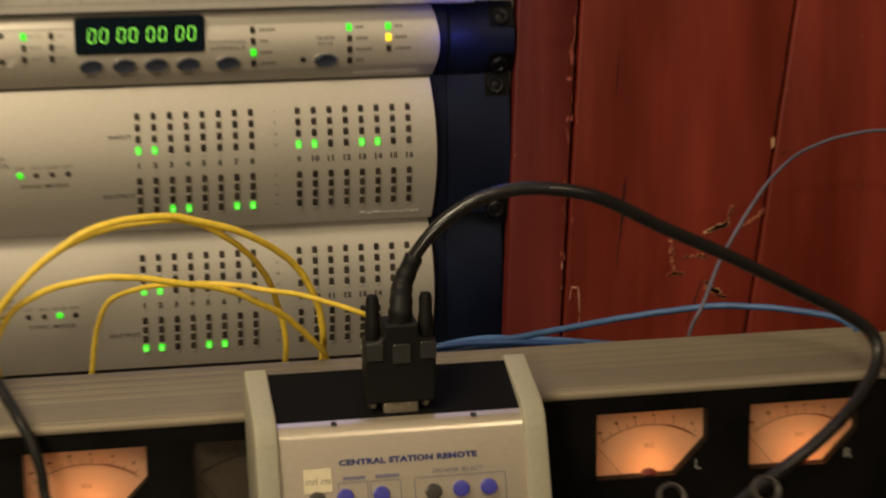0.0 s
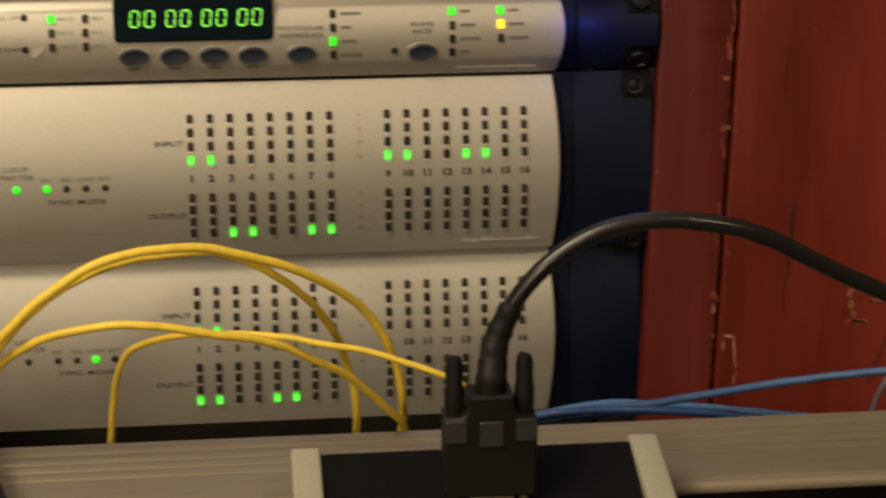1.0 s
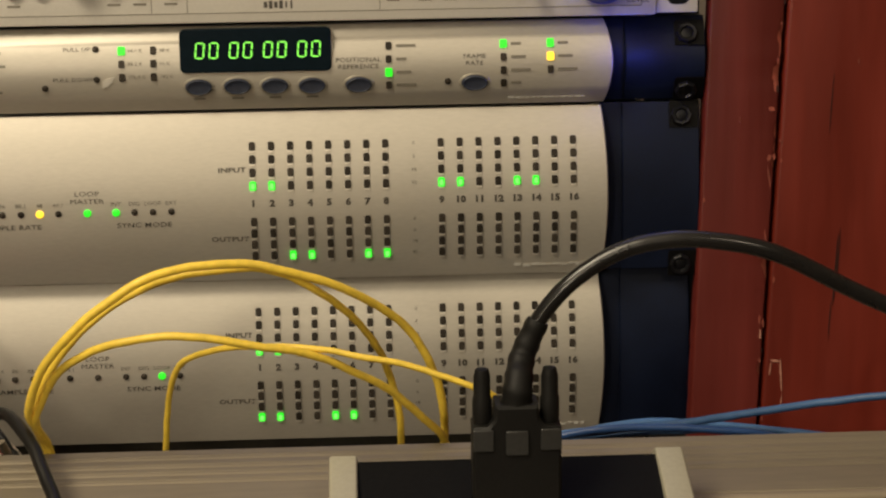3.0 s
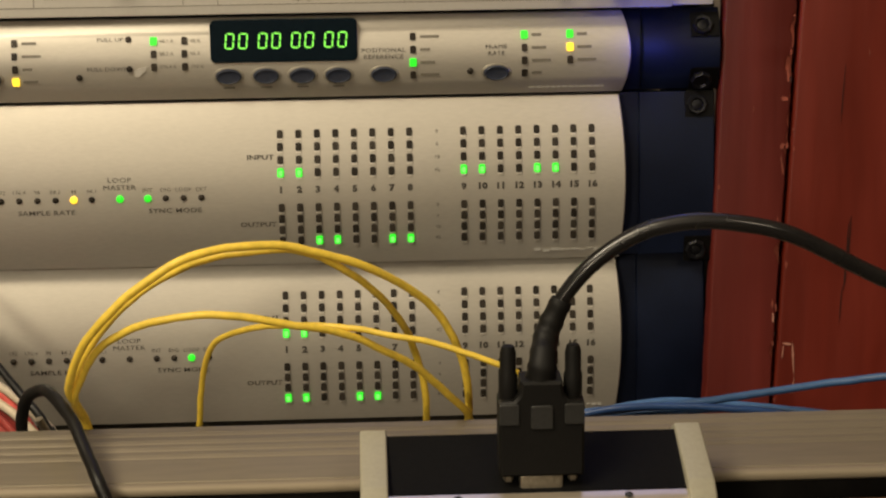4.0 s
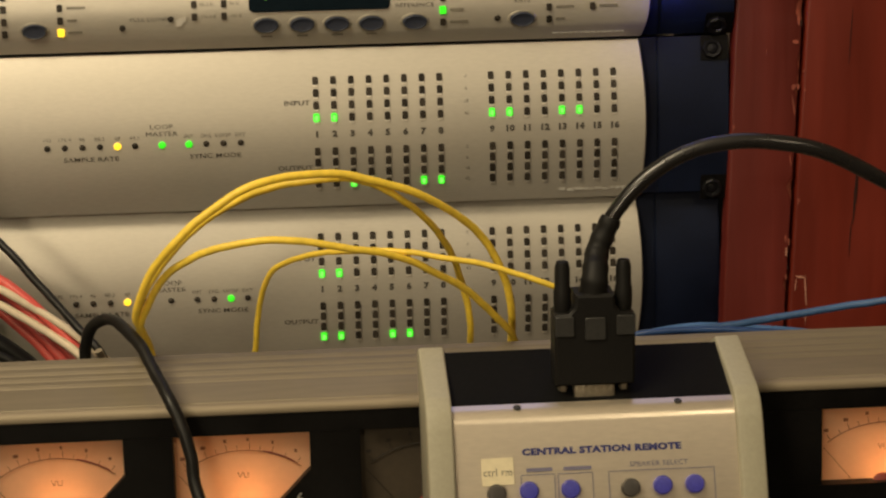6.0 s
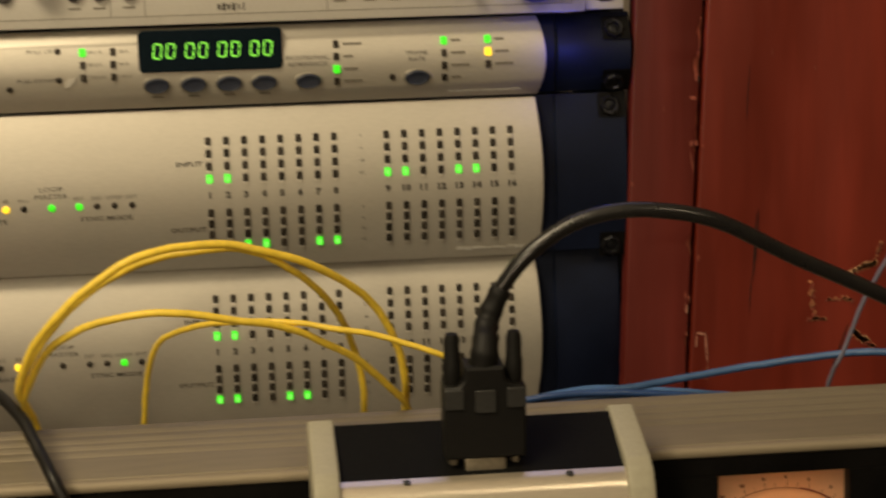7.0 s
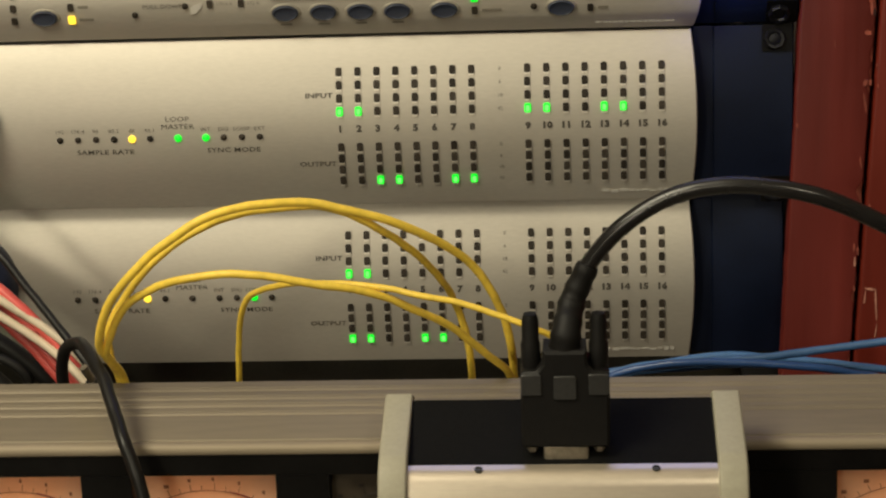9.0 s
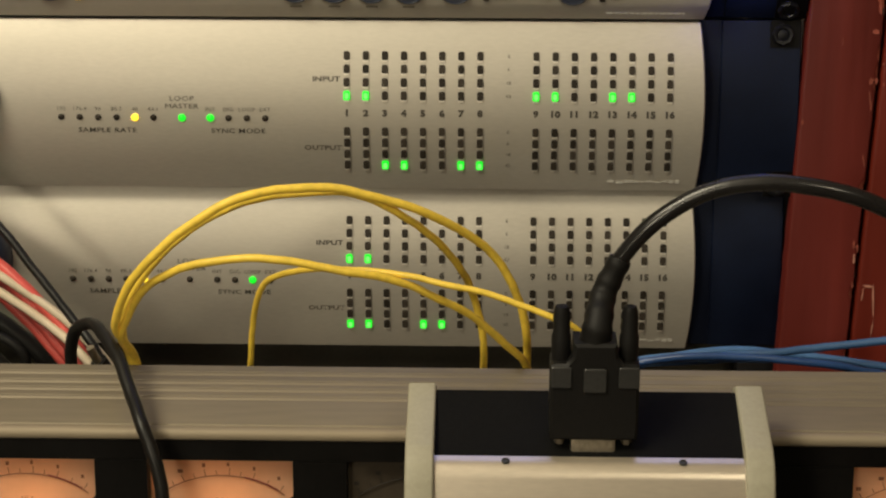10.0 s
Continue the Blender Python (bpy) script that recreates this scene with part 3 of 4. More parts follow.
    # tip of a jack plug, added as a part of the converter
    part("brass_stud", lathe(((0, 0), (0.0026, 0), (0.0026, 0.012), (0.0016, 0.015), (0, 0.0155)), 12), GOLD, root, "small brass jack plug tip set on the converter", at=Matrix.Translation((-0.1965, y_at(bz - 0.026), bz - 0.026)))
    ring_z = 0.1105 + dz
    part("power_button", lathe(((0.0090, -0.003), (0.0090, 0.008), (0.0075, 0.0095), (0, 0.0095)), 24), BLACK, root, at=Matrix.Translation((ring_x, y_at(ring_z) - 0.009, ring_z)))
    part("power_ring", lathe(((0.0101, 0.0), (0.0104, 0.0075), (0.0100, 0.0084), (0.0094, 0.0075), (0.0094, 0.0)), 28), GREEN, root, "glowing green ring", at=Matrix.Translation((ring_x, y_at(ring_z) - 0.009, ring_z)))
    return root


converter(0.0, 0.0, {(1, 3), (2, 3), (9, 3), (10, 3), (13, 3), (14, 3)}, {(3, 3), (4, 3), (7, 3), (8, 3)}, 4, {6, 7}, -0.2150,
          "silver rack converter with bowed face and green level lights")
converter(-0.0889, 0.0100, {(1, 3), (2, 3)}, {(1, 3), (2, 3), (5, 3), (6, 3)}, 4, {9}, -0.2110,
          "silver rack converter behind yellow cables, green level lights on")


def sync_unit():
    z0, z1 = 0.1735, 0.2172
    root = thing("sync_unit", (-0.013, 0.1, z0), "silver sync unit with green numeric display and oval buttons", "audio device", "rack units")
    y_at, place = face_curve(0.0040, 0.0078, z0, z1)
    part("chassis", box(-0.232, 0.206, 0.0245, 0.33, z0 + 0.002, z1 - 0.002), CHASSIS, root)
    part("faceplate", curved_plate(y_at, -0.2075, 0.1815, z0 + 0.0006, z1 - 0.0006, 0.010, swell=lambda u: 0.0042 * (1 - u * u)), ALU, root, "strongly bowed champagne aluminium faceplate")
    ear(root, 0.1825, 0.2346, z0, z1, 0.0, 0.010, (0.2085, 0.1800))
    ear(root, -0.2560, -0.2085, z0, z1, 0.0, 0.010, (0.2105, 0.1795))
    disp = part("display_window", plate(rounded(0.0765, 0.0220, 0.0026, 4), 0.0065, 0.0005), WINDOW, root, "black display window", at=Matrix.Translation((0.0038, 0.0010, 0.2046)))
    # seven-segment digits
    seg_h = shared("segment_across", plate(((-0.0017, 0), (-0.0013, 0.00042), (0.0013, 0.00042), (0.0017, 0), (0.0013, -0.00042), (-0.0013, -0.00042)), 0.0002), DIGIT)
    seg_v = shared("segment_upright", plate(((0, -0.0018), (0.00044, -0.0014), (0.00044, 0.0014), (0, 0.0018), (-0.00044, 0.0014), (-0.00044, -0.0014)), 0.0002), DIGIT)
    slant = Matrix(((1, 0, 0.10, 0), (0, 1, 0, 0), (0, 0, 1, 0), (0, 0, 0, 1)))
    for pair in range(4):
        for d in range(2):
            cx = -0.0266 + 0.0172 * pair + 0.0070 * d
            for me, dx, dz in ((seg_h, 0, 0.0038), (seg_h, 0, -0.0038), (seg_v, -0.0020, 0.0019), (seg_v, 0.0020, 0.0019), (seg_v, -0.0020, -0.0019), (seg_v, 0.0020, -0.0019)):
                part("digit_segment", me, DIGIT, root, "glowing green display segment", at=Matrix.Translation((0.0023 + cx, -0.0056, 0.2048)) @ slant @ Matrix.Translation((dx, 0, dz)))
    oval = shared("oval_button", lathe(((1, 0), (1, 0.35), (0.86, 0.55), (0.80, 0.42), (0.5, 0.36), (0, 0.34)), 28), BUTTON, True)
    for x, z in ((-0.0255, 0.1865), (-0.0060, 0.1865), (0.0130, 0.1864), (0.0318, 0.1862), (0.0556, 0.1862), (0.1147, 0.1860), (-0.1500, 0.1868)):
        part("oval_button", oval, BUTTON, root, "dark blue-grey oval button", at=place(x, z, 0) @ Matrix.Diagonal((0.0068, 0.004, 0.0042, 1)))
        part("button_rim", shared("button_rim", lathe(((1, 0), (1.0, 0.4), (1.08, 0.45), (1.16, 0.2), (1.19, 0)), 28), ALU_PLAIN, True), ALU_PLAIN, root, at=place(x, z, 0) @ Matrix.Diagonal((0.0068, 0.002, 0.0042, 1)))
    small = shared("small_led", plate(rounded(0.0030, 0.0040, 0.0006, 2), 0.0005), UNLIT)
    small_g = shared("small_led_green", plate(rounded(0.0036, 0.0044, 0.0006, 2), 0.0006), GREEN)
    small_a = shared("small_led_amber", plate(rounded(0.0036, 0.0044, 0.0006, 2), 0.0006), YELLOW_LED)
    rows = (0.2052, 0.1986, 0.1920, 0.1855)
    lit = {(-0.064, 0): small_g, (0.071, 2): small_g, (0.1295, 0): small_g, (0.1535, 0): small_g, (0.1535, 1): small_a, (-0.136, 3): small_a}
    for x, n in ((-0.064, 3), (-0.048, 3), (0.071, 4), (0.1295, 4), (0.1535, 3), (-0.136, 4), (-0.166, 4)):
        for r in range(n):
            me = lit.get((x, r), small)
            part("small_led", me, UNLIT, root, "glowing led" if me is not small else "", at=place(x, rows[r]))
            rate = {-0.064: ("44.1 K", "88.2 K", "176.4 K"), -0.048: ("48 K", "96 K", "192 K")}.get(x)
            if rate:
                part("lettering", lettering(rate[r], 0.0027, INK_SOFT, 1.0, "LEFT"), INK_SOFT, root, at=place(x + 0.0030, rows[r]))
            elif x not in (-0.166,):
                w = 0.0065 + 0.0030 * ((r * 7 + int(abs(x) * 1000)) % 3)
                part("print_bar", bar_of(w * 0.8, 0.0014, INK_SOFT), INK_SOFT, root, at=place(x + 0.0038 + w * 0.4, rows[r]))
    for x, z in ((-0.0770, 0.2062), (-0.0768, 0.1912), (0.1010, 0.1868), (-0.1030, 0.1872)):
        part("button_pin", DOT, UNLIT, root, at=place(x, z))
    for txt, x, z, s in (("PULL UP", -0.0865, 0.2062, 0.0030), ("PULL DOWN", -0.0880, 0.1912, 0.0030), ("POSITIONAL", 0.0556, 0.1985, 0.0033), ("REFERENCE", 0.0556, 0.1951, 0.0033), ("FRAME", 0.1147, 0.1992, 0.0031), ("RATE", 0.1147, 0.1958, 0.0031)):
        part("lettering", lettering(txt, s, INK, 1.2), INK, root, at=place(x, z))
    for x in (-0.0255, -0.0060, 0.0130, 0.0318):
        part("print_bar", bar_of(0.006, 0.0012, INK_SOFT), INK_SOFT, root, at=place(x, 0.1803))
    part("scratch", chip(0.009, 0.0045, 77), WHITE_PANEL, root, "pale scraped patch", at=place(-0.0715, 0.1895, 0.0002) @ Matrix.Rotation(radians(-38), 4, "Y"), smooth=False)
    rnd = random.Random(6)
    x = 0.132
    while x < 0.172:
        w = rnd.uniform(0.001, 0.0035)
        part("worn_mark", bar_of(w, 0.0011, INK_WHITE), INK_WHITE, root, "worn pale maker's mark", at=place(x + w / 2, 0.1775))
        x += w + rnd.uniform(0.0004, 0.0012)


sync_unit()


def monitor_controller():
    z0, z1 = 0.2185, 0.2625
    root = thing("monitor_controller", (-0.013, 0.1, z0), "pale flat rack monitor controller with small knobs and blue-lit knob", "audio device", "rack units")
    part("chassis", box(-0.228, 0.204, 0.008, 0.25, z0 + 0.002, z1 - 0.002), CHASSIS, root)
    part("faceplate", box(-0.2325, 0.2075, -0.003, 0.006, z0, z1, 0.0008), WHITE_PANEL, root, "pale painted faceplate")
    for x0, x1, s in ((0.2078, 0.2302, 0.219), (-0.256, -0.2328, -0.245)):
        e = part("rack_ear", box(x0, x1, 0.003, 0.006, z0 + 0.0005, z1 - 0.0005, 0.0008), WHITE_PANEL, root)
        for z in (z0 + 0.0085, z1 - 0.0085):
            part("slot", plate(rounded(0.0115, 0.0075, 0.0036), 0.0004), BLACK, e, at=Matrix.Translation((s + 0.001, 0.003, z)))
    win = part("level_window", box(-0.0285, 0.0655, -0.0036, 0.0, 0.2335, 0.2575, 0.0004), LCD, root, "blue-black level meter window")
    part("level_bar", box(-0.0235, -0.0060, -0.0042, -0.0034, 0.2350, 0.2395), GREEN, root, "glowing green level bar")
    part("level_bar", box(0.0185, 0.0222, -0.0042, -0.0034, 0.2350, 0.2395), GREEN, root, "glowing green level bar")
    pot = shared("small_knob", lathe(((0.0042, 0), (0.0042, 0.002), (0.0034, 0.0032), (0, 0.0034)), 18), KNOB, True)
    for x in (-0.2, -0.183, -0.160, -0.145, -0.1165, -0.103, -0.0665, -0.0535, -0.0380, 0.0740, 0.0900, 0.1030, 0.1165, 0.1345, 0.1560):
        part("small_knob", pot, KNOB, root, at=Matrix.Translation((x, -0.003, 0.2365)))
    part("large_knob", lathe(((0.0066, 0), (0.0066, 0.010), (0.0056, 0.012), (0, 0.012)), 24), KNOB, root, at=Matrix.Translation((-0.0845, -0.003, 0.2440)))
    part("toggle_switch", tube(((0.1440, -0.003, 0.2370), (0.1435, -0.010, 0.2350), (0.1425, -0.016, 0.2330)), 0.0019), ALU_PLAIN, root)
    k = part("level_knob", lathe(((0.0150, 0), (0.0150, 0.004), (0.0135, 0.006), (0.0130, 0.022), (0.0118, 0.024), (0, 0.024)), 40), KNOB_BLUE, root, "large level knob coloured blue as if lit", at=Matrix.Translation((0.1800, -0.003, 0.2395)))
    part("indicator_led", lathe(((0.0020, 0), (0.0020, 0.002), (0.0010, 0.0028), (0, 0.003)), 14), BLUE_LED, root, "glowing blue led", at=Matrix.Translation((0.1655, -0.003, 0.2310)))
    line = INK_SOFT
    for x in (-0.125, -0.048, -0.030, 0.067, 0.2):
        part("panel_line", box(x, x + 0.0004, -0.0032, -0.0028, 0.2235, 0.2600), line, root, smooth=False)
    part("panel_line", box(-0.205, 0.2, -0.0032, -0.0028, 0.2232, 0.2236), line, root, smooth=False)
    for i in range(6):
        part("logo_bar", bar_of(0.0018 if i < 4 else 0.0009, 0.0030 + 0.0010 * (i % 2), INK), INK, root, at=Matrix.Translation((0.0095 + 0.0026 * i, -0.0031, 0.2272)))
    part("lettering", lettering("LEVEL", 0.0036, INK, 1.2), INK, root, at=Matrix.Translation((0.1985, -0.0032, 0.2262)))
    for x in (-0.1165, -0.0665, -0.0535, -0.038, 0.074, 0.09, 0.103, 0.1165, 0.150):
        part("print_bar", bar_of(0.0065, 0.0012, INK_SOFT), INK_SOFT, root, at=Matrix.Translation((x, -0.0031, 0.2285)))


monitor_controller()

# ---- meter bridge in front of the rack ----
bridge = thing("meter_bridge", (0.07, -0.19, DESK_Z), "black meter bridge with ribbed aluminium top rail and lit needle meters", "meter bridge")


def slope(u):
    """A point (y, z) on the rail's sloping top; u runs from the back edge to the front."""
    return -0.1655 - 0.0352 * u, 0.0420 - 0.0148 * u


GROOVES = (0.10, 0.25, 0.38, 0.52)


def rail(x0, x1, drop=0.0):
    """The sloping extruded rail, with shallow grooves along its back half."""
    out = [(-0.1640, 0.0385), (-0.1640, 0.0412), slope(0)]
    for u in GROOVES:
        (ya, za), (yb, zb), (yc, zc) = slope(u), slope(u + 0.004), slope(u + 0.036)
        out += [(ya, za), (yb, zb - 0.0003), (yc, zc - 0.0003), slope(u + 0.040)]
    out += [slope(1), (-0.2012, 0.0262), (-0.2012, 0.0222), (-0.1660, 0.0202), (-0.1640, 0.0220)]
    return prism([(p, q - drop) for p, q in out], x0, x1)


def rib(u, x0, x1, drop=0.0):
    """The raised bead in front of a groove; its lighter colour paints the highlight."""
    out = [slope(u + 0.041), slope(u + 0.075)]
    (ya, za), (yb, zb) = out
    return prism([(ya, za - 0.0004 - drop), (ya, za + 0.0002 - drop), (ya - 0.0004, za + 0.0003 - drop), (yb, zb + 0.0001 - drop), (yb, zb - 0.0004 - drop)], x0, x1)


top_rail = part("top_rail", rail(-0.55, 0.3900), BAR, bridge, "grooved brushed aluminium rail", smooth=False)
for u in GROOVES:
    part("rib", rib(u, -0.55, 0.3900), BAR_RIB_LIT, top_rail, "raised rib with its highlight in the colour", smooth=False)


def lip(x0, x1, drop=0.0):
    """The rounded nose of the rail; the light it catches is put into its colour."""
    out = [(-0.2014, 0.0264), (-0.2030, 0.0272), (-0.2048, 0.0274), (-0.2064, 0.0269), (-0.2074, 0.0260), (-0.2078, 0.0248), (-0.2078, 0.0232), (-0.2072, 0.0224), (-0.2014, 0.0222)]
    return prism([(p, q - drop) for p, q in out], x0, x1)


part("rail_lip", lip(-0.55, 0.3900), BAR_LIP_LIT, bridge, "rounded rail nose with its highlight in the colour")
part("rail_lip", lip(0.4000, 0.80, 0.004), BAR_LIP_LIT, bridge, "rounded rail nose with its highlight in the colour")
part("end_cap", prism([(-0.1655, 0.0395), (-0.2005, 0.0268), (-0.2080, 0.0255), (-0.2080, 0.0225), (-0.1655, 0.0205)], 0.3902, 0.3965, 0.0012), BAR, bridge)
part("top_rail", rail(0.4000, 0.80, 0.004), BAR, bridge)
part("housing", box(-0.55, 0.80, -0.1798, -0.1700, DESK_Z, 0.0178), METER_BLACK, bridge)

# panel with real openings for the meters
METERS = [(-0.1575, "5", True), (-0.0725, "6", True), (0.0130, "7", False), (0.0985, "8", False), (0.2285, "L", True), (0.3150, "R", True)]
W, TOP, LOW = 0.0625, 0.0128, -0.0235
edges = [-0.55]
for x, _, _ in METERS:
    edges += [x, x + W]
edges.append(0.80)
for i in range(0, len(edges), 2):
    part("meter_panel", box(edges[i], edges[i + 1], -0.2075, -0.1800, LOW, TOP), METER_BLACK, bridge, "glossy black panel", smooth=False)
part("meter_panel", prism([(-0.2066, TOP + 0.0001), (-0.2066, 0.0219), (-0.1990, 0.0214), (-0.1800, 0.0178), (-0.1800, TOP + 0.0001)], -0.55, 0.80), METER_BLACK, bridge, smooth=False)
part("meter_panel", box(-0.55, 0.80, -0.2075, -0.1800, DESK_Z, LOW - 0.0001), METER_BLACK, bridge, smooth=False)


def vu_meter(x, mark, lit):
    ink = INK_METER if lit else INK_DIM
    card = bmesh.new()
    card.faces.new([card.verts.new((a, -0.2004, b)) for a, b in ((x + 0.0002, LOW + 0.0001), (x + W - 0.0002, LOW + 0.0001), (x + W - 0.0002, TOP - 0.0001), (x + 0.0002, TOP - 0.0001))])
    m = part("vu_meter", card, PAPER if lit else PAPER_DIM, bridge, "orange-lit needle meter" if lit else "unlit needle meter with its dimness in the card colour", smooth=False)
    cut = [(x + W - 0.0185, LOW - 0.0002), (x + W + 0.0004, LOW - 0.0002), (x + W + 0.0004, -0.0040)]
    part("corner_mask", plate(cut, 0.0068), METER_BLACK, m, at=Matrix.Translation((0, -0.2008, 0)), smooth=False)
    cx, cz, r = x + W * 0.5, LOW - 0.018, 0.0455
    arc = [(cx + r * math.sin(radians(a)), -0.2012, cz + r * math.cos(radians(a))) for a in range(-36, 37, 6)]
    part("scale_arc", tube(arc, 0.00024, 6, 3), ink, m)
    for i, a in enumerate((-34, -27, -21, -15, -9, -3, 4, 10, 17, 25, 33)):
        p = [(cx + q * math.sin(radians(a)), -0.2012, cz + q * math.cos(radians(a))) for q in (r, r + (0.0034 if i % 2 == 0 else 0.0024))]
        part("scale_tick", tube(p, 0.00018, 5, 1), ink, m)
    for a, w in ((-33, 0.0022), (-21, 0.0022), (-9, 0.0014), (3, 0.0010), (16, 0.0010), (29, 0.0012)):
        q = r + 0.0050
        part("print_bar", bar_of(w, 0.0016, ink), ink, m, at=Matrix.Translation((cx + q * math.sin(radians(a)), -0.2006, cz + q * math.cos(radians(a)))))
    part("red_arc", tube([(cx + (r + 0.0004) * math.sin(radians(a)), -0.2013, cz + (r + 0.0004) * math.cos(radians(a))) for a in range(12, 35, 5)], 0.00032, 6, 3), PIVOT if lit else INK_DIM, m)
    part("lettering", lettering("VU", 0.0040, ink), ink, m, at=Matrix.Translation((cx, -0.2010, cz + r - 0.0120)))
    na = radians(-40)
    part("needle", tube([(cx + q * math.sin(na), -0.2024, cz + q * math.cos(na)) for q in (0.0225, 0.046)], 0.00016, 6, 1), ink, m)
    part("pivot_cover", lathe(((0.0056, 0), (0.0056, 0.002), (0.0044, 0.0030), (0, 0.0032)), 24), PIVOT, m, "dark red pivot cover", at=Matrix.Translation((cx, -0.2008, LOW - 0.0028)))
    part("channel_mark", lettering(mark, 0.0080, INK_GREY), INK_GREY, m, at=Matrix.Translation((x + W - 0.0055, -0.2078, -0.0185)))
    if lit:
        lamp("meter_bulb", "POINT", pose(cx + 0.002, -0.1852, LOW + 0.0050), 0.022, (1.0, 0.42, 0.15), 0.003)
        part("reflector", box(x + 0.0005, x + W - 0.0005, -0.1815, -0.1805, LOW + 0.0005, TOP - 0.0005), ALU_PLAIN, m, smooth=False)


for x, mark, lit in METERS:
    vu_meter(x, mark, lit)

# ---- remote control that leans on the bridge ----
remote = thing("remote_control", (0.113, -0.27, DESK_Z), "silver desktop remote with pale olive end cheeks and blue buttons", "remote control")


def cheek(x0, x1):
    out = [(-0.2190, 0.0530), (-0.2560, 0.0392), (-0.2622, 0.0345), (-0.2660, 0.0280), (-0.2730, 0.0080), (-0.2915, DESK_Z), (-0.2330, DESK_Z), (-0.2095, 0.0490)]
    return prism(out, x0, x1, 0.0012, 3)


part("end_cheek", cheek(0.0400, 0.0515), CHEEK, remote, "pale olive plastic cheek")
part("end_cheek", cheek(0.1750, 0.1865), CHEEK, remote, "pale olive plastic cheek")
part("rear_panel", prism([(-0.2205, 0.0505), (-0.2552, 0.0340), (-0.2520, 0.0290), (-0.2140, 0.0455)], 0.0515, 0.1750), BLACK, remote, "black rear connector panel")
cover = [(-0.2552, 0.0346)]
for i in range(13):
    a = radians(22.6 + 51.4 * i / 12)
    cover.append((-0.2570 - 0.0100 * (math.sin(a) - math.sin(radians(22.6))), 0.0339 - 0.0100 * (math.cos(radians(22.6)) - math.cos(a))))
cover += [(-0.2860, DESK_Z + 0.002), (-0.2835, DESK_Z + 0.002), (-0.2600, 0.0240), (-0.2545, 0.0305)]
part("front_cover", prism(cover, 0.0515, 0.1750), COVER, remote, "bent satin silver cover")
part("base", box(0.0515, 0.1750, -0.2820, -0.2380, DESK_Z, DESK_Z + 0.004), BLACK, remote)
FACE_A = Vector((0, -0.2628, 0.0274))
FACE_B = Vector((0, -0.2860, DESK_Z + 0.002))


def on_face(x, z, proud=0.0004):
    t = (FACE_A.z - z) / (FACE_A.z - FACE_B.z)
    p = FACE_A.lerp(FACE_B, t)
    turn = Matrix.Rotation(-math.atan((FACE_A.y - FACE_B.y) / (FACE_A.z - FACE_B.z)), 4, "X")
    return Matrix.Translation((x, p.y, z)) @ turn @ Matrix.Translation((0, -proud, 0))


part("lettering", lettering("CENTRAL STATION REMOTE", 0.0038, INK_BLUE, 1.36, bold=0.00020), INK_BLUE, remote, at=on_face(0.1155, 0.0158))
part("lettering", lettering("SPEAKER SELECT", 0.0030, INK_FAINT, 1.1), INK_FAINT, remote, at=on_face(0.1400, 0.0090))
for x, w in ((0.0880, 0.014), (0.1045, 0.015)):
    part("print_bar", bar_of(w * 0.8, 0.0016, INK_FAINT), INK_FAINT, remote, at=on_face(x, 0.0085))
for x0, x1 in ((0.0800, 0.0945), (0.0960, 0.1110), (0.1180, 0.1640)):
    part("frame_line", bar_of(x1 - x0, 0.0003, INK_FAINT), INK_FAINT, remote, at=on_face((x0 + x1) / 2, 0.0065))
    for x in (x0, x1):
        part("frame_line", bar_of(0.0003, 0.018, INK_FAINT), INK_FAINT, remote, at=on_face(x, -0.0025))
push = lambda mat: shared("push_button", lathe(((0.0041, 0), (0.0041, 0.0024), (0.0034, 0.0036), (0, 0.0040)), 20), mat, True)
button_ring = shared("button_ring", lathe(((0.0042, 0), (0.0042, 0.0030), (0.0048, 0.0032), (0.0054, 0.0024), (0.0054, 0)), 20), KNOB, True)
lit_push, dark_push = push(BLUE_LENS), push(KNOB)
for x in (0.0830, 0.1010, 0.1410, 0.1550):
    b = part("push_button", lit_push, BLUE_LENS, remote, "blue-lit round button", at=on_face(x, 0.0000))
    part("collar", button_ring, KNOB, b, "dark collar", at=on_face(x, 0.0000))
for x in (0.0690, 0.1270):
    part("push_button", dark_push, KNOB, remote, "dark round button", at=on_face(x, -0.0005))
tag = part("paper_tag", plate(((-0.0070, -0.0062), (0.0070, -0.0058), (0.0068, 0.0058), (-0.0070, 0.0056)), 0.0003), TAG, remote, "cream paper tag with handwriting", at=on_face(0.0700, 0.0085, 0.0004), smooth=False)
part("lettering", lettering("ctrl rm", 0.0048, INK_SOFT, 0.9), INK_SOFT, remote, at=on_face(0.0700, 0.0080, 0.0009))
for x in (0.0800, 0.1505):
    part("cover_screw", lathe(((0.0017, 0), (0.0017, 0.0003), (0.0011, 0.0005), (0.0009, 0.0001), (0, 0.0001)), 12), GREY_PLASTIC, remote, at=Matrix.Translation((x, -0.2582, 0.0337)) @ Matrix.Rotation(radians(-70), 4, "X"))

# ---- plug and thick cable in the remote's back ----
plug = thing("serial_cable", (0.115, -0.2480, 0.0360), "thick black cable with a thumbscrew plug in the remote", "cable")
CX = 0.1150
PY = -0.2465


def hood():
    """Moulded hood: wide foot, shoulders, waist below the cable entry."""
    out = [(-0.0172, 0.0420), (0.0172, 0.0420), (0.0176, 0.0450), (0.0176, 0.0735), (0.0160, 0.0745), (0.0115, 0.0745), (0.0090, 0.0775), (0.0085, 0.0830), (-0.0085, 0.0830), (-0.0090, 0.0775), (-0.0115, 0.0745), (-0.0160, 0.0745), (-0.0176, 0.0735), (-0.0176, 0.0450)]
    bm = plate(out, 0.0150, 0.0012)
    return bm


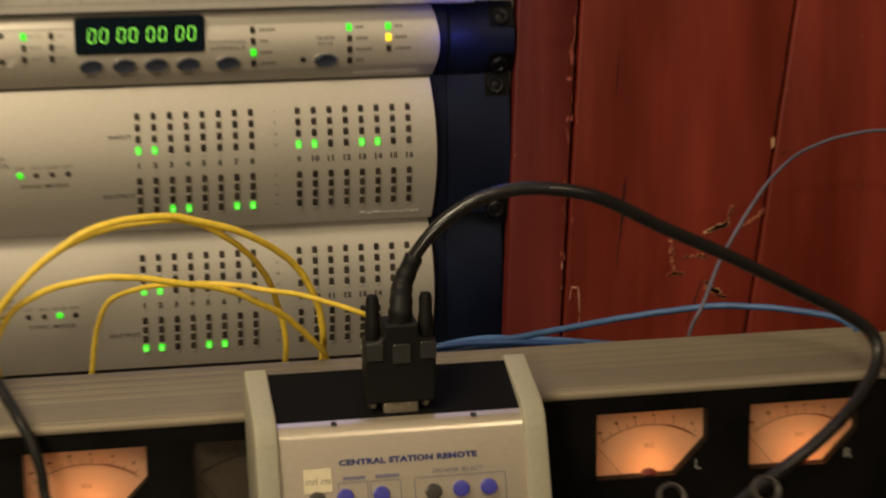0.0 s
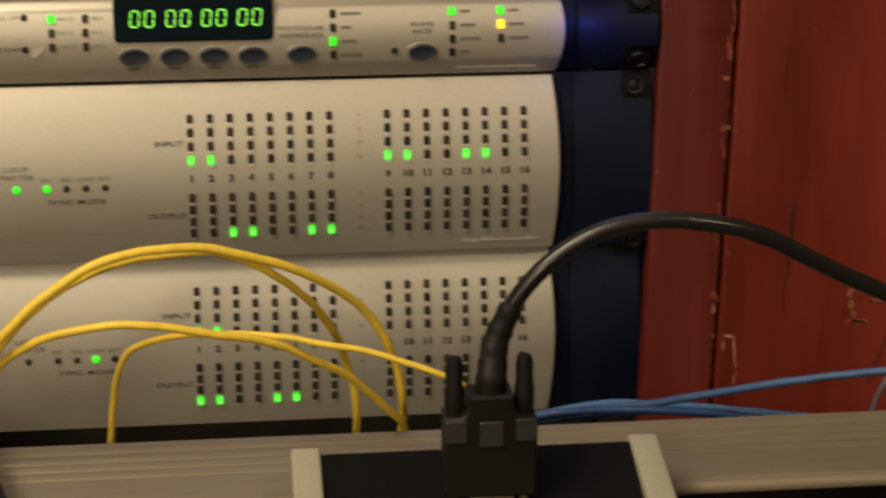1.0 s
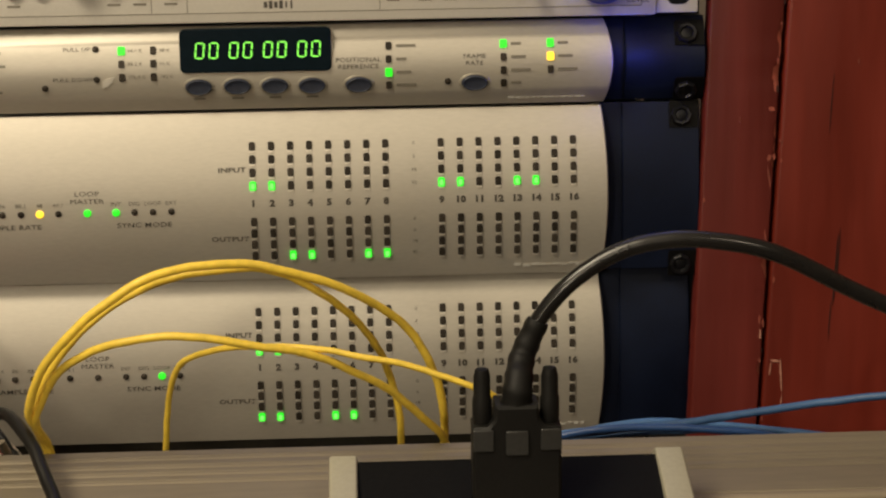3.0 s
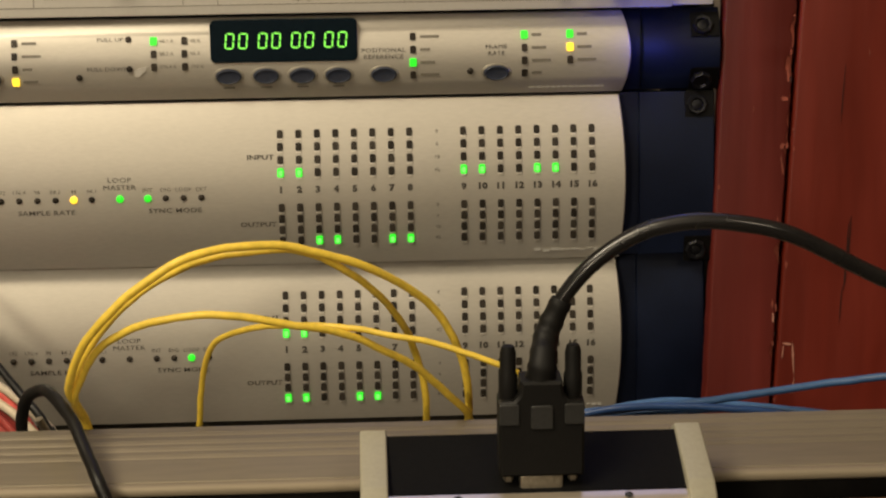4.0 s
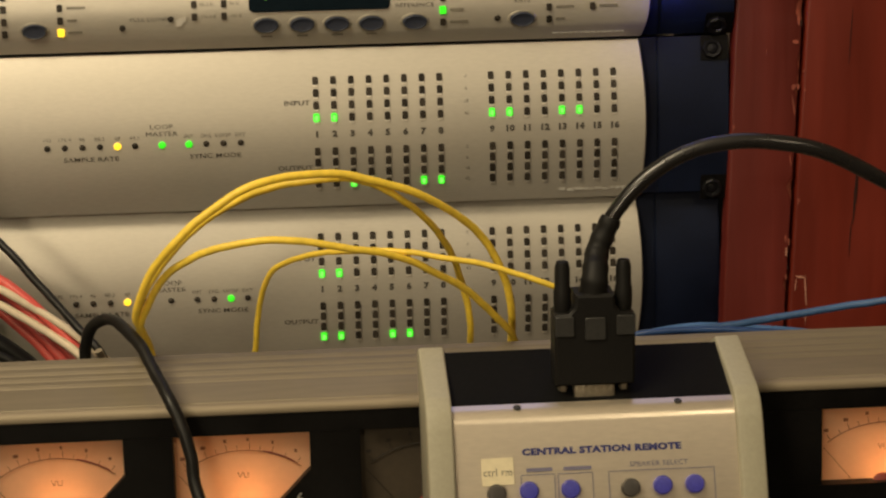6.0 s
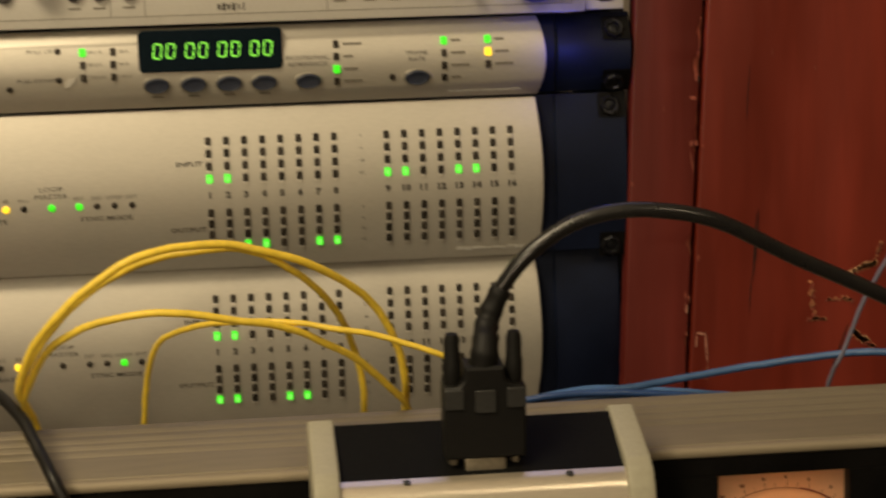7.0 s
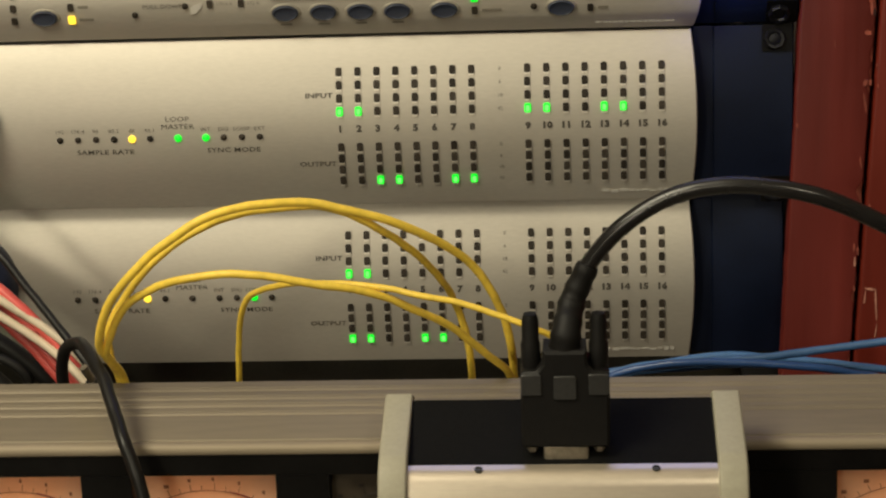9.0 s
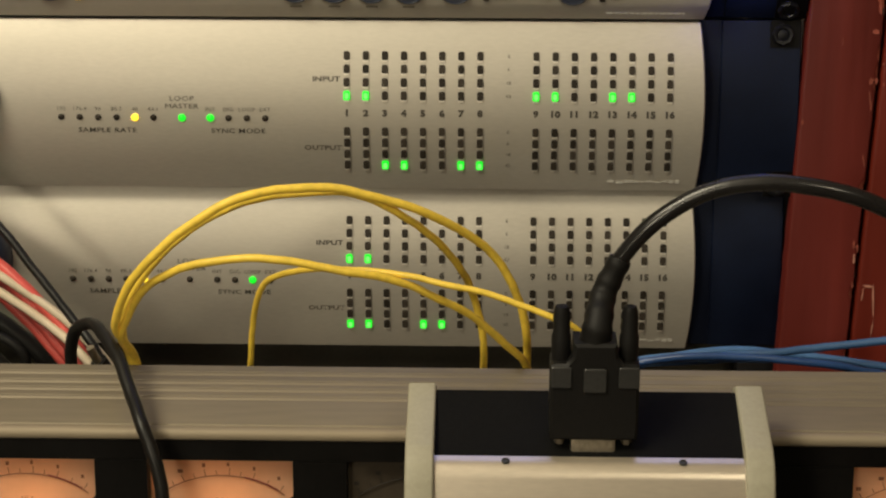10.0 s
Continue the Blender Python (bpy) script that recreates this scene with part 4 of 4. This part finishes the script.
TILT = Matrix.Translation((CX, PY + 0.0075, 0.040)) @ Matrix.Rotation(radians(4), 4, "X") @ Matrix.Translation((0, 0, -0.040))
h = part("hood", hood(), HOOD, plug, "moulded black plug hood", at=TILT)
part("grip", plate(rounded(0.0090, 0.0100, 0.0010), 0.0010, 0.0003), GREY_PLASTIC, plug, "grey grip inset", at=TILT @ Matrix.Translation((0, -0.0150, 0.0680)))
for s in (-1, 1):
    part("grip", plate(rounded(0.0082, 0.0088, 0.0008), 0.0008, 0.0003), GREY_PLASTIC, plug, "grey grip inset", at=TILT @ Matrix.Translation((s * 0.0134, -0.0150, 0.0692)))
    prof = ((0.0, 0), (0.0036, 0.0), (0.0039, 0.003), (0.0039, 0.010), (0.0034, 0.0115), (0.0034, 0.0195), (0.0026, 0.0225), (0, 0.0232))
    part("thumbscrew", lathe(prof, 14), HOOD, plug, "ribbed black thumbscrew", at=TILT @ Matrix.Translation((s * 0.0134, -0.0075, 0.0740)) @ Matrix.Rotation(radians(-90), 4, "X"))
    part("screw_post", lathe(((0, 0), (0.0022, 0), (0.0022, 0.006), (0, 0.006)), 6), STEEL, plug, "nickel screw post", at=TILT @ Matrix.Translation((s * 0.0134, -0.0075, 0.0370)) @ Matrix.Rotation(radians(-90), 4, "X"))
sh = part("shell", box(CX - 0.0090, CX + 0.0090, PY - 0.0055, PY + 0.0055, 0.0330, 0.0425, 0.0012), STEEL, plug, "nickel plug shell")
for i in range(6):
    part("shell_dimple", box(CX - 0.0076 + 0.0027 * i, CX - 0.0060 + 0.0027 * i, PY - 0.0060, PY - 0.0050, 0.0375, 0.0405), STEEL, sh)
path = [(0.1150, -0.2490, 0.0790), (0.1159, -0.2500, 0.0881), (0.1186, -0.2416, 0.0988), (0.1249, -0.2409, 0.1127), (0.1377, -0.2416, 0.1277), (0.1553, -0.2427, 0.1393), (0.1732, -0.2449, 0.1444), (0.1928, -0.2473, 0.1446), (0.2186, -0.2480, 0.1389), (0.2535, -0.2422, 0.1209), (0.2917, -0.2357, 0.1026), (0.3321, -0.2228, 0.0808), (0.3676, -0.2134, 0.0614), (0.3833, -0.2131, 0.0482), (0.3814, -0.2207, 0.0345), (0.3614, -0.2370, 0.0176), (0.3360, -0.2463, 0.0002), (0.3148, -0.2507, -0.0118), (0.2896, -0.2611, -0.0236), (0.2509, -0.2913, -0.0440), (0.2011, -0.3314, -0.0465)]
part("cable", tube(path, 0.0035, 16, 10, 0.03), RUBBER, plug, "thick black rubber cable")
part("scuff", lathe(((0.0011, 0), (0.0008, 0.0003), (0, 0.0004)), 8), INK_WHITE, plug, "small pale scuff on the cable", at=Matrix.Translation((0.2465, -0.2451, 0.1270)) @ Matrix.Rotation(radians(-35), 4, "X"))
relief = tube(path[:4], 0.0066, 16, 10, 0, taper=lambda t: 1.0 - 0.34 * t + 0.05 * (int(t * 12) % 2))
part("strain_relief", relief, HOOD, plug, "ribbed black strain relief")


# ---- loose cables ----
def cable(points, radius, mat, label, group="", wobble=0.05):
    return single("cable", tube(points, radius, 12, 10, wobble, None, 0.0006 if mat is YELLOW else 0.0004), mat, label, "cable", group)


Y = "yellow patch cables"
cable([(-0.0822, -0.1297, -0.0460), (-0.0813, -0.1507, 0.0119), (-0.0835, -0.1634, 0.0427), (-0.0857, -0.1759, 0.0559), (-0.0875, -0.1881, 0.0689), (-0.0769, -0.2000, 0.0907), (-0.0581, -0.2031, 0.1109), (-0.0315, -0.2020, 0.1265), (-0.0011, -0.1955, 0.1304), (0.0262, -0.1895, 0.1247), (0.0498, -0.1810, 0.1146), (0.0723, -0.1641, 0.0959), (0.0857, -0.1559, 0.0740), (0.0906, -0.1438, 0.0466), (0.0905, -0.1168, 0.0033), (0.0913, -0.0920, -0.0460)], 0.0019, YELLOW, "yellow patch cable arching high over the rail", Y)
cable([(-0.0890, -0.1366, -0.0460), (-0.0864, -0.1523, 0.0090), (-0.0863, -0.1592, 0.0381), (-0.0881, -0.1651, 0.0543), (-0.0852, -0.1712, 0.0729), (-0.0667, -0.1761, 0.0970), (-0.0430, -0.1771, 0.1147), (-0.0164, -0.1850, 0.1243), (0.0109, -0.1881, 0.1265), (0.0283, -0.1871, 0.1211), (0.0462, -0.1754, 0.1066), (0.0594, -0.1576, 0.0874), (0.0667, -0.1409, 0.0662), (0.0712, -0.1334, 0.0405), (0.0706, -0.1072, 0.0022), (0.0708, -0.0864, -0.0460)], 0.0017, YELLOW, "yellow patch cable dropping behind the first arch", Y)
cable([(-0.0810, -0.1246, -0.0460), (-0.0825, -0.1481, 0.0082), (-0.0854, -0.1654, 0.0452), (-0.0858, -0.1823, 0.0618), (-0.0757, -0.1937, 0.0819), (-0.0610, -0.1993, 0.0939), (-0.0394, -0.2051, 0.1010), (-0.0147, -0.2075, 0.1020), (0.0107, -0.2059, 0.0972), (0.0310, -0.2000, 0.0920), (0.0540, -0.1900, 0.0800), (0.0660, -0.1830, 0.0710), (0.0750, -0.1770, 0.0620), (0.0825, -0.1705, 0.0530), (0.0890, -0.1620, 0.0440), (0.0950, -0.1470, 0.0250), (0.1000, -0.1300, -0.0050), (0.1020, -0.1100, -0.0460)], 0.00175, YELLOW, "yellow patch cable in a low flat curve", Y)
cable([(-0.0409, -0.1005, -0.0460), (-0.0380, -0.1287, 0.0079), (-0.0342, -0.1445, 0.0417), (-0.0318, -0.1527, 0.0612), (-0.0265, -0.1636, 0.0779), (-0.0160, -0.1737, 0.0868), (-0.0000, -0.1823, 0.0916), (0.0241, -0.1930, 0.0936), (0.0486, -0.1995, 0.0914), (0.0726, -0.2023, 0.0868), (0.1002, -0.2061, 0.0774), (0.1114, -0.2041, 0.0703), (0.1201, -0.1966, 0.0520), (0.1222, -0.1724, 0.0423), (0.1225, -0.1338, -0.0016), (0.1237, -0.0954, -0.0460)], 0.0014, YELLOW, "thin yellow patch cable rising behind the rail", Y)

BLUES = "blue cables behind the rail"
cable([(0.0598, -0.0892, -0.0460), (0.0941, -0.0996, 0.0029), (0.1185, -0.1051, 0.0209), (0.1601, -0.1086, 0.0290), (0.2000, -0.1108, 0.0328), (0.2342, -0.1110, 0.0367), (0.2686, -0.1133, 0.0416), (0.3002, -0.1219, 0.0467), (0.3276, -0.1319, 0.0502), (0.3649, -0.1520, 0.0496), (0.3894, -0.1619, 0.0430), (0.4027, -0.1596, 0.0191), (0.4108, -0.1513, -0.0460)], 0.0019, BLUE, "light blue cable lifting over the rail", BLUES)
cable([(0.070, -0.085, -0.046), (0.110, -0.095, 0.010), (0.142, -0.100, 0.0245), (0.163, -0.100, 0.0280), (0.190, -0.099, 0.0310), (0.217, -0.100, 0.0290), (0.262, -0.102, 0.0240), (0.300, -0.100, 0.012), (0.33, -0.095, -0.046)], 0.0019, BLUE, "blue cable lying behind the rail", BLUES)
cable([(0.080, -0.080, -0.046), (0.120, -0.088, 0.008), (0.145, -0.092, 0.0205), (0.169, -0.094, 0.0232), (0.196, -0.094, 0.0248), (0.230, -0.096, 0.0250), (0.249, -0.100, 0.0205), (0.275, -0.100, 0.0), (0.29, -0.09, -0.046)], 0.0019, BLUE, "darker blue cable lying behind the rail", BLUES)
cable([(0.085, -0.095, -0.046), (0.110, -0.103, 0.006), (0.135, -0.109, 0.0235), (0.160, -0.113, 0.0310), (0.187, -0.116, 0.0325), (0.216, -0.116, 0.0310), (0.245, -0.114, 0.0265), (0.268, -0.110, 0.0150), (0.290, -0.100, -0.046)], 0.0019, BLUE_DARK, "dark blue cable arching low behind the rail", BLUES)
cable([(0.285, -0.14, -0.046), (0.294, -0.156, 0.028), (0.2970, -0.160, 0.046), (0.3030, -0.160, 0.0580), (0.3240, -0.140, 0.0865), (0.3585, -0.118, 0.1215), (0.3985, -0.083, 0.1335), (0.445, -0.078, 0.1405), (0.50, -0.08, 0.135), (0.56, -0.09, 0.08), (0.58, -0.10, -0.046)], 0.0011, GREYBLUE, "thin grey-blue cable looping in front of the red boards")
cable([(-0.1305, -0.1129, -0.0460), (-0.1192, -0.1305, 0.0001), (-0.1169, -0.1434, 0.0343), (-0.1158, -0.1473, 0.0453), (-0.1117, -0.1532, 0.0549), (-0.1034, -0.1614, 0.0597), (-0.0967, -0.1729, 0.0595), (-0.0869, -0.1885, 0.0536), (-0.0782, -0.2060, 0.0422), (-0.0703, -0.2213, 0.0309), (-0.0631, -0.2276, 0.0108), (-0.0609, -0.2314, -0.0054), (-0.0496, -0.2489, -0.0324), (-0.0358, -0.2922, -0.0468), (-0.0036, -0.3355, -0.0468)], 0.0029, RUBBER_MATT, "black cable looped over the aluminium rail")
cable([(-0.235, -0.05, 0.130), (-0.205, -0.060, 0.118), (-0.1800, -0.070, 0.0980), (-0.1620, -0.080, 0.0830), (-0.1440, -0.090, 0.0640), (-0.1260, -0.100, 0.0450), (-0.1120, -0.110, 0.0300), (-0.098, -0.115, 0.0), (-0.085, -0.115, -0.046)], 0.0021, RUBBER_MATT, "thin black cable slanting down behind the rail")
REDS = "red and ivory cables"
for i, (dx, dz, dy) in enumerate(((0.0, 0.0, 0.0), (-0.003, -0.0052, 0.005), (0.003, 0.0046, -0.004), (-0.0055, -0.0100, 0.009))):
    cable([(-0.25 + dx, -0.055 + dy, 0.100 + dz), (-0.212 + dx, -0.062 + dy, 0.086 + dz), (-0.1780 + dx, -0.070 + dy, 0.0660 + dz), (-0.1580 + dx, -0.080 + dy, 0.0540 + dz), (-0.1400 + dx, -0.085 + dy, 0.0370 + dz), (-0.1230 + dx, -0.090 + dy, 0.0160 + dz), (-0.112 + dx, -0.092 + dy, -0.01), (-0.10 + dx, -0.09 + dy, -0.0465)], 0.0028, RED_CABLE, "red cable hanging beside the converters", REDS)
for i, (dx, dz) in enumerate(((0.0, 0.0), (-0.004, -0.006))):
    cable([(-0.25 + dx, -0.065, 0.092 + dz), (-0.215 + dx, -0.073, 0.080 + dz), (-0.1790 + dx, -0.080, 0.0670 + dz), (-0.1620 + dx, -0.085, 0.0600 + dz), (-0.1370 + dx, -0.090, 0.0450 + dz), (-0.1190 + dx, -0.100, 0.0335 + dz), (-0.1060 + dx, -0.106, 0.0200 + dz), (-0.095 + dx, -0.108, -0.01), (-0.085 + dx, -0.105, -0.0465)], 0.0022, WHITE_CABLE, "ivory cable hanging beside the converters", REDS)

cable([(-0.230, -0.02, -0.046), (-0.215, -0.035, -0.010), (-0.196, -0.048, 0.014), (-0.181, -0.055, 0.0215), (-0.168, -0.056, 0.0190), (-0.160, -0.055, 0.0090), (-0.163, -0.052, -0.0020), (-0.174, -0.048, -0.0060), (-0.186, -0.044, 0.0010), (-0.200, -0.040, -0.015), (-0.215, -0.03, -0.046)], 0.0027, RUBBER_MATT, "black cable curled in a loop behind the rail")
cable([(-0.240, -0.03, -0.046), (-0.226, -0.045, 0.005), (-0.205, -0.060, 0.0260), (-0.187, -0.066, 0.0235), (-0.172, -0.068, 0.0060), (-0.160, -0.066, -0.020), (-0.150, -0.06, -0.046)], 0.0024, RUBBER_MATT, "black cable sagging behind the rail")

cable([(-0.252, -0.030, 0.058), (-0.215, -0.044, 0.046), (-0.178, -0.050, 0.030), (-0.155, -0.051, 0.012), (-0.140, -0.050, -0.012), (-0.130, -0.048, -0.045)], 0.0044, RUBBER_MATT, "thick black cable hanging low beside the converters")
cable([(-0.250, -0.036, 0.036), (-0.205, -0.046, 0.024), (-0.178, -0.050, 0.008), (-0.164, -0.049, -0.014), (-0.160, -0.046, -0.045)], 0.0044, RUBBER_MATT, "thick black cable drooping to the desk behind the rail")

jack = thing("jack_plug", (-0.100, -0.108, -0.0465), "black jack plug with bright nickel tip behind the rail", "plug")
part("sleeve", tube(((-0.098, -0.106, 0.002), (-0.1045, -0.112, 0.016), (-0.110, -0.117, 0.028)), 0.0042, 14, 4), HOOD, jack, "black plastic sleeve")
part("tip", tube(((-0.110, -0.117, 0.028), (-0.1118, -0.1188, 0.0320), (-0.1130, -0.1202, 0.0355)), 0.0020, 14, 4), STEEL, jack, "nickel tip")
part("lead", tube(((-0.098, -0.106, 0.002), (-0.095, -0.103, -0.02), (-0.090, -0.10, -0.0455)), 0.0022, 12, 6), RUBBER, jack)
